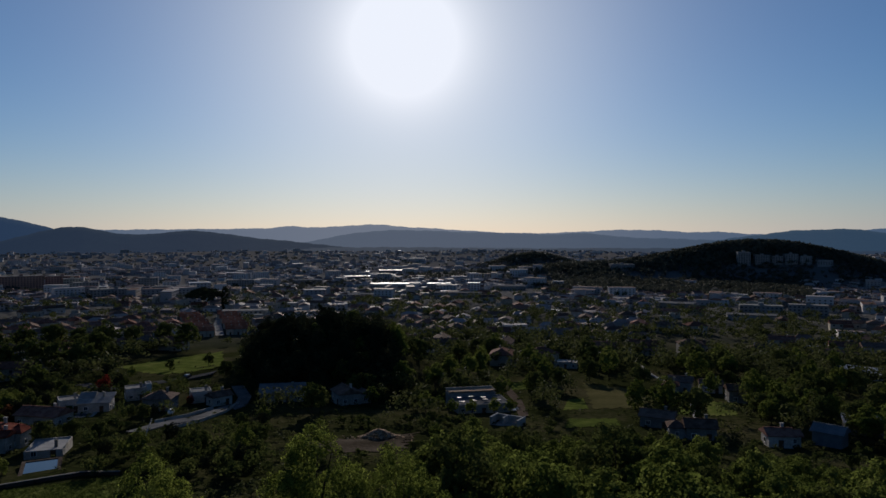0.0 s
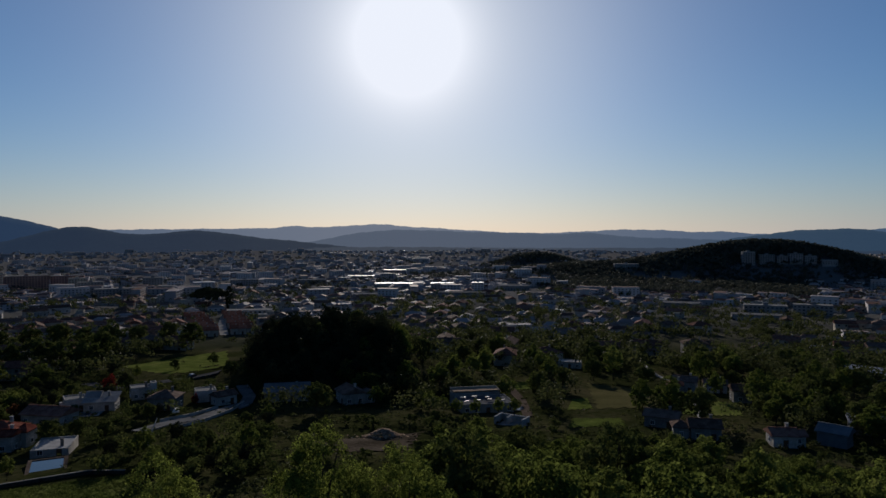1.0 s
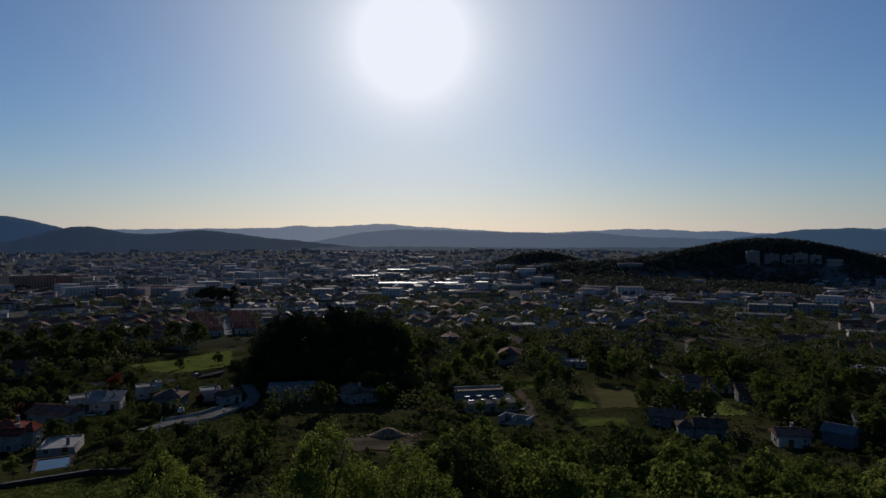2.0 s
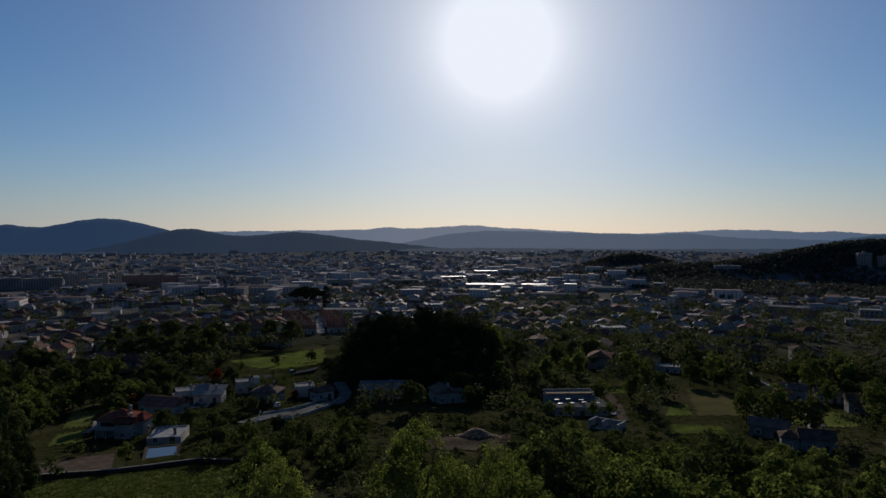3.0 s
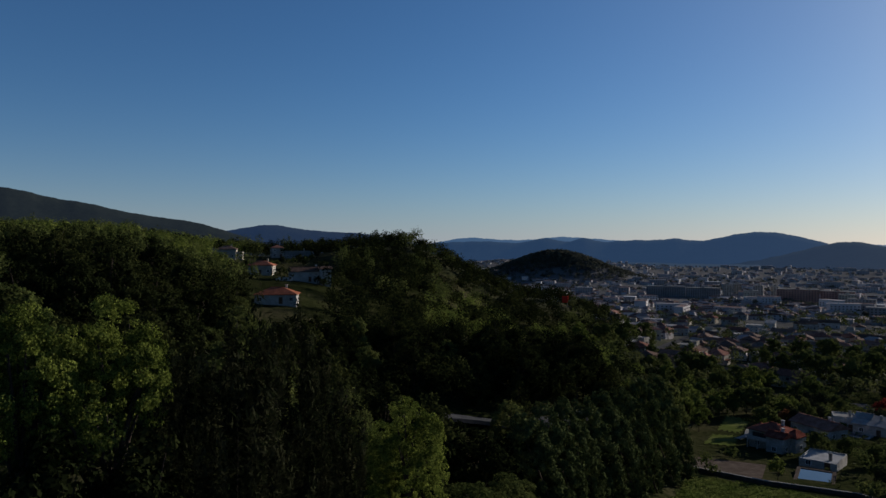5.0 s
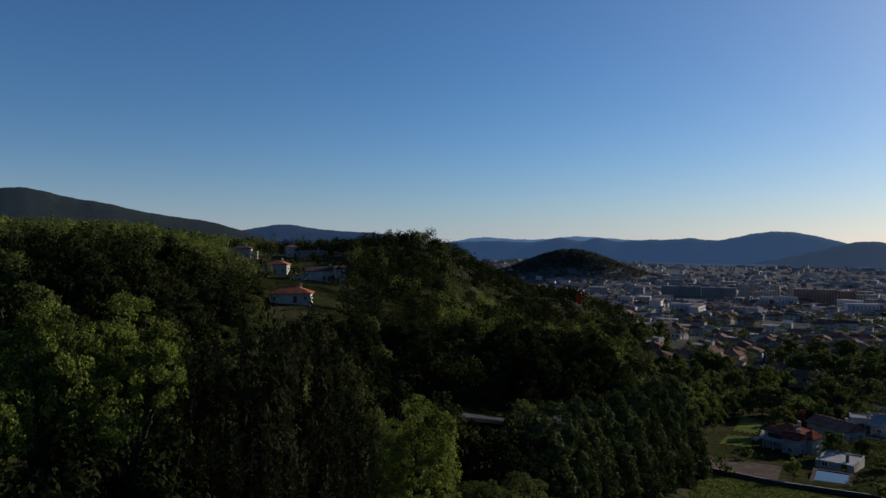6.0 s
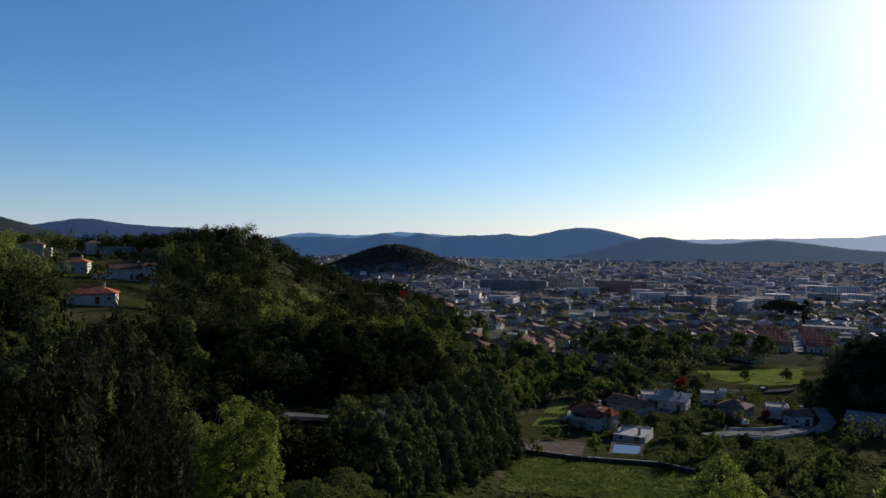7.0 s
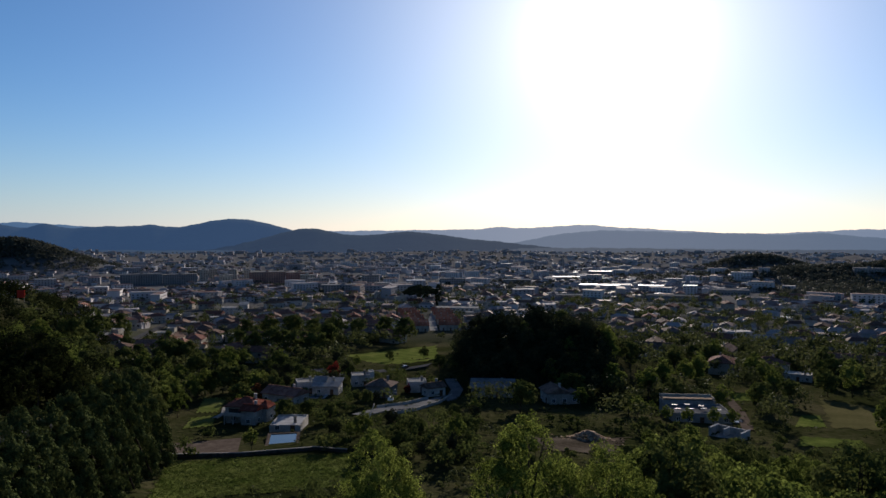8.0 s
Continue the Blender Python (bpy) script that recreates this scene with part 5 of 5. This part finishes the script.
# the largest ones below the drone
for x, y, kind, sc, tall, label in (
        (-10.6, 57.0, HERO[0], 0.92, 1.34, "tall spring-green broadleaf tree with lit leaves"), (-3.5, 57.9, HERO[1], 0.86, 1.26, "tall spring-green broadleaf tree with lit leaves"),
        (-24.0, 57.1, HERO[1], 0.90, 1.20, "tall spring-green broadleaf tree with lit leaves"), (-28.2, 52.0, HERO_GREEN[0], 0.52, 1.95, "slim green broadleaf tree with a ragged crown"),
        (-46.8, 4.4, HERO_TALL[0], 0.72, 1.27, "large bright green broadleaf tree on the slope"), (-46.2, -0.3, HERO_TALL[1], 0.70, 1.31, "large bright green broadleaf tree on the slope"),
        (-61.6, 33.0, HERO[0], 0.88, 1.14, "bright green broadleaf tree over the shaded road"), (-67.6, 33.6, HERO[1], 0.70, 0.95, "bright green broadleaf tree over the shaded road"),
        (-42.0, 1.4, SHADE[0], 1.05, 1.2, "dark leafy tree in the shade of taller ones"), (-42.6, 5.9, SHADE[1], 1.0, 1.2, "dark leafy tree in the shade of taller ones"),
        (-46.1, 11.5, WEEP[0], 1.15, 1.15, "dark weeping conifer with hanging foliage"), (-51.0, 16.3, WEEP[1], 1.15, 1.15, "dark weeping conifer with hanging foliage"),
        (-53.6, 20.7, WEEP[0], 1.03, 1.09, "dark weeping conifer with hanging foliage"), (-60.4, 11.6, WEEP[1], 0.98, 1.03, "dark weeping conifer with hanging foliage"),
        (-73.2, 30.9, HERO_GREEN[1], 1.0, 1.0, "green broadleaf tree with a ragged crown"), (-65.8, 48.0, HERO_GREEN[0], 0.9, 0.72, "green broadleaf tree with a ragged crown"),
        (-61.4, 50.3, HERO_GREEN[1], 0.85, 0.65, "green broadleaf tree with a ragged crown"), (-59.4, 39.7, HERO_GREEN[0], 0.9, 0.75, "green broadleaf tree with a ragged crown"),
        (-66.7, 65.2, HERO_GREEN[1], 0.7, 0.55, "green broadleaf tree with a ragged crown")):
    tree(kind, "tree", x, y, sc, (x * 37) % 360, label, tall=tall, free=3.5)
# the row of clipped conifers by the field
for k, (x, y) in enumerate(((-81.5, 78.7), (-84.9, 86.6), (-88.6, 95.5), (-92.8, 105.2), (-97.4, 115.7), (-102.6, 126.9), (-78.5, 71.7), (-75.2, 64.9))):
    ob = tree(HEDGE[k % 2], "conifer", x, y, 1.08 + 0.05 * (k % 3), k * 73, "dense dark columnar conifer in a leaning row", "row of conifers", free=2.5)
    ob.matrix_world = pose(x, y, float(land(x, y))) @ Matrix.Rotation(radians(20), 4, (0.73, -0.68, 0)) @ pose(0, 0, 0, 0, 0, k * 73) @ Matrix.Diagonal((0.96, 0.96, 0.55 + y * 0.0092, 1))
    clear.extend([(x * q, y * q, 5) for q in (0.72, 0.78, 0.84, 0.9, 0.96)])
tree(PINE, "umbrella_pine", -242.0, 702.6, 1.12, 20, "broad dark umbrella pine over the town")
tree(CYPRESS, "cypress", -223.7, 711.0, 2.0, 0, "tall dark cypress beside the umbrella pine")
tree(RED, "red_tree", -126.0, 257.2, 1.0, 0, "small dark red copper-leaved tree")
tree(RED, "red_bush", -85.7, 234.2, 0.5, 0, "low red-leaved garden bush", category="bush")
tree(RUST, "rust_tree", -132.5, 210.0, 0.9, 0, "rust-brown leafy garden tree")
tree(BROAD[0], "tree", -126.4, 320.3, 0.55, 0, "round dark tree standing alone on the meadow")
tree(BROAD[1], "tree", -114.3, 337.1, 0.62, 0, "round dark tree standing alone on the meadow")
tree(COLUMN[1], "poplar", -155.9, 71.3, 1.25, 0, "slender pale green poplar on the wooded slope")
for x, y in ((-153.0, 249.8), (-151.8, 256.1), (-146.7, 256.7), (-151.9, 229.6), (-123.2, 263.6)):
    tree(DARK[int(y) % 2], "garden_tree", x, y, 0.62, x % 360, "round clipped dark garden tree", "clipped garden trees")

for x, y, s in ((-93.0, 144.7, 0.5), (-149.0, 192.4, 0.6), (-153.3, 205.4, 0.65), (-154.5, 215.1, 0.55), (-141.1, 179.2, 0.7), (-154.1, 227.4, 0.5)):
    tree(LIGHT[int(x) % 2], "garden_tree", x, y, s, x % 360, "light green garden tree beside the lawn")

hx, hy = 11.8, 222.3
for dx, dy in ((-9, -11), (-3, -12.5), (4, -11), (9, -9), (-13, -4)):
    tree(LIGHT[dx % 2], "garden_tree", hx + dx, hy + dy, 0.5, dx * 40, "light green tree before the workshop")

for k in range(38):                             # shrubs and small trees of the hamlet
    r, yaw = 300 + 150 * ((k * 0.618) % 1), 66.8 + 9.6 * ((k * 0.381 + 0.2) % 1)
    tree(BUSH[k % 2] if k % 3 else DARK[k % 2], "hamlet_shrub", -math.sin(radians(yaw)) * r, math.cos(radians(yaw)) * r, 0.9 if k % 3 else 0.42, k * 61,
         "dark shrub between the hillside houses", "shrubs of the hamlet", "shrub", free=1)

# the belt of large trees behind the gardens and before the meadow
for k, (x, y) in enumerate(((-228.2, 343.1), (-208.6, 329.6), (-199.5, 334.8), (-187.6, 335.2), (-173.5, 331.1), (-178.4, 357.5), (-258.1, 397.6), (-245.9, 405.4), (-230.7, 408.4), (-213.0, 406.2), (-201.7, 416.4), (-192.0, 431.0), (-174.8, 434.2), (-227.4, 282.4), (-222.2, 286.1),
                            (-302.7, 333.8), (-274.4, 285.2), (-260.4, 257.2), (-152.9, 412.4))):
    tree(BROAD[k % 3], "tree", x, y, 1.45 + 0.4 * ((k * 0.37) % 1), k * 53, "large leafy broadleaf tree in a belt behind the gardens", "belt of large trees", free=3)
for k, (x, y) in enumerate(((-158.8, 200.2), (-160.1, 211.0), (-160.2, 219.2), (-183.7, 225.0))):
    tree(LIGHT[k % 2], "garden_tree", x, y, 0.85, k * 53, "light green garden tree beside the lawn")

# woods as single trees: yaw range, distance range, number, kinds, scale
PLAIN = "leafy green tree in the valley woods"
for y0, y1, r0, r1, count, kinds, sc, gap, label, called in (
        (-36, 1, 74, 106, 56, NEAR, 1.12, 2.6, PLAIN, "tree"),
        (-36, 1, 106, 146, 74, NEAR, 0.74, 2.2, PLAIN, "tree"),
        (-36, 12, 200, 380, 120, BROAD + LIGHT, 0.95, 2.6, PLAIN, "tree"),
        (-36, 12, 146, 182, 44, BROAD + LIGHT, 0.42, 1.8, PLAIN, "tree"),
        (-36, 12, 142, 200, 60, BUSH, 0.9, 1.5, "low leafy bush on the valley floor", "bush"),
        (3.5, 16, 245, 345, 60, DARK, 0.95, 1.0, "dark tree of the dense wood on the knoll", "knoll_tree"),
        (14, 40, 150, 330, 68, BROAD + LIGHT[:1] + DARK, 0.55, 1.4, "garden tree between the houses", "garden_tree"),
        (45, 56, 140, 225, 40, SHADE, 1.45, 3.0, "tall dark tree above the shaded hollow", "hillside_tree"),
        (44, 95, 85, 200, 104, NEAR[:1] + SHADE * 2, 1.05, 2.2, "dark tree of the wooded hillside", "hillside_tree"),
        (30, 48, 165, 420, 70, BROAD + LIGHT, 0.95, 2.0, "leafy tree at the edge of the town", "tree")):
    px, py = scatter(count * 4, r0, r1, y0, y1)
    done = 0
    for x, y in zip(px.tolist(), py.tolist()):
        if done >= count:
            break
        if not room(x, y, gap):
            continue
        kind = kinds[int(rng.integers(0, len(kinds)))]
        s = sc * float(rng.uniform(0.7, 1.25))
        tree(kind, called, x, y, s, float(rng.uniform(0, 360)), label, tall=float(rng.uniform(0.85, 1.15)), free=gap)
        done += 1


def woods(name, count, r0, r1, y0, y1, leaves, size, wide, high, level, seed, mat, label, scale=90, gap=1.0):
    """Far woods joined into one mesh: lumpy crowns of leaf clumps."""
    x, y = scatter(count, r0, r1, y0, y1)
    keep = patch(x, y, scale, seed) > level
    keep &= np.array([room(a, b, gap) for a, b in zip(x.tolist(), y.tolist())]) if r0 < 900 else True
    x, y = x[keep], y[keep]
    w, h = rng.uniform(*wide, len(x)), rng.uniform(*high, len(x))
    c, out = crowns(x, y, land(x, y), w, h, leaves, size)
    v = leaf_quads(c, size, 0.7, out)
    ob = new(name, mesh_of(name, v.tolist(), np.arange(len(v)).reshape(-1, 4).tolist(), [mat]))
    return tagged(ob, label, "woods", kind="stuff")


woods("hillside_near", 330, 150, 250, 43, 100, 360, 0.30, (7, 12), (8, 14), -9, 0.0, M_leaf_shaded, "dense dark woods on the lower hillside")
woods("hillside_woods", 560, 240, 620, 43, 75, 170, 0.52, (8, 14), (8, 15), -9, 0.0, M_leaf_shaded, "dense dark woods on the hillside")
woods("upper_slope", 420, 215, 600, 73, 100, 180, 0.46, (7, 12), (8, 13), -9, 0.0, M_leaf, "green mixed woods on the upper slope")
woods("ridge_woods", 640, 380, 660, 45, 82, 84, 0.68, (8, 13), (8, 13), -9, 0.0, M_leaf_shaded, "dense dark woods along the ridge")
woods("hillside_crowns", 240, 270, 560, 45, 100, 190, 0.44, (7, 12), (11, 18), 0.35, 2.0, M_leaf, "lighter broadleaf crowns on the hillside", 30)
woods("spring_crowns", 150, 235, 340, 44, 60, 210, 0.36, (6, 10), (9, 14), 0.1, 1.5, M_leaf_light, "bright spring-green crowns at the foot of the hillside", 22)
woods("upper_wood", 420, 270, 560, 73, 98, 190, 0.42, (7, 12), (9, 14), -0.5, 0.5, M_leaf_light, "light green woodland on the upper slope", 30)
woods("knoll_woods", 260, 245, 345, 3.5, 16, 180, 0.42, (6, 9), (9, 15), -9, 0.0, M_leaf_dark, "dense dark wood on the knoll")
woods("garden_trees", 640, 140, 340, 14, 42, 110, 0.34, (3, 6.5), (2.5, 6.5), -9, 1.0, M_leaf, "garden trees and hedges round the villas", 50)
woods("valley_trees", 620, 205, 460, -38, 46, 170, 0.42, (6, 12), (6, 12), -0.1, 1.0, M_leaf_far, "trees and hedges between the valley houses", 50)
woods("valley_scrub", 1000, 70, 420, -38, 46, 60, 0.28, (2, 5), (1.5, 4), -0.3, 1.0, M_leaf_far, "scrub and hedges on the valley floor", 40)
# tufts of grass on the near field
corner = np.array([(-86.5, 100.7), (-52.8, 119.1), (-66.5, 144.4), (-105.1, 130.1)])
u, t = rng.random(4500)[:, None], rng.random(4500)[:, None]
q = (corner[0] * (1 - u) + corner[1] * u) * (1 - t) + (corner[3] * (1 - u) + corner[2] * u) * t
c, out = crowns(q[:, 0], q[:, 1], land(q[:, 0], q[:, 1]), rng.uniform(0.5, 1.6, len(q)), rng.uniform(0.15, 0.55, len(q)), 8, 0.16)
v = leaf_quads(c, 0.17, 0.4, out)
tagged(new("grass_tufts", mesh_of("grass_tufts", v.tolist(), np.arange(len(v)).reshape(-1, 4).tolist(), [M_grass_blade])), "rough tufts of field grass", "grass", kind="stuff")
woods("low_scrub", 3400, 110, 380, -38, 46, 12, 0.34, (1.0, 3.2), (0.5, 1.5), -9, 1.0, M_leaf_far, "rough grass and low scrub between the gardens", 20, -4.5)
woods("slope_scrub", 1000, 25, 200, 44, 100, 44, 0.40, (3, 6), (2, 5), -9, 1.0, M_leaf_shaded, "dark undergrowth on the slope", 40)
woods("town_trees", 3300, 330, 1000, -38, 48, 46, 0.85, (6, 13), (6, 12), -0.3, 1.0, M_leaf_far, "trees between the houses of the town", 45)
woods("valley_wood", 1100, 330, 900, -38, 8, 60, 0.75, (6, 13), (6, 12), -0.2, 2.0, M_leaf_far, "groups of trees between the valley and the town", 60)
woods("hill_foot_wood", 2600, 1010, 1480, -28, -9, 16, 2.0, (9, 15), (7, 12), -0.9, 1.0, M_leaf_hazy, "dark wood at the foot of the hill", 60)
woods("far_trees", 6500, 950, 3400, -38, 70, 16, 2.0, (8, 16), (6, 11), 0.1, 1.0, M_leaf_hazy, "far trees among the town's quarters", 150)
for k, (hx, hy, up, a, c, turn) in enumerate(HILLS[1:]):
    n = (2000, 2200, 1800, 700, 2600)[k]
    q = rng.normal(0, 0.55, (n, 2)) * np.array([a, c])
    co, si = math.cos(radians(turn)), math.sin(radians(turn))
    x, y = hx + q[:, 0] * co - q[:, 1] * si, hy + q[:, 0] * si + q[:, 1] * co
    keep = np.array([room(p, r, 2) for p, r in zip(x.tolist(), y.tolist())])
    x, y = x[keep], y[keep]
    c, out = crowns(x, y, land(x, y), rng.uniform(10, 17, len(x)), rng.uniform(8, 14, len(x)), 14, 2.1)
    v = leaf_quads(c, 2.1, 0.7, out)
    tagged(new("hill_woods", mesh_of("hill_woods", v.tolist(), np.arange(len(v)).reshape(-1, 4).tolist(), [M_leaf_hazy])),
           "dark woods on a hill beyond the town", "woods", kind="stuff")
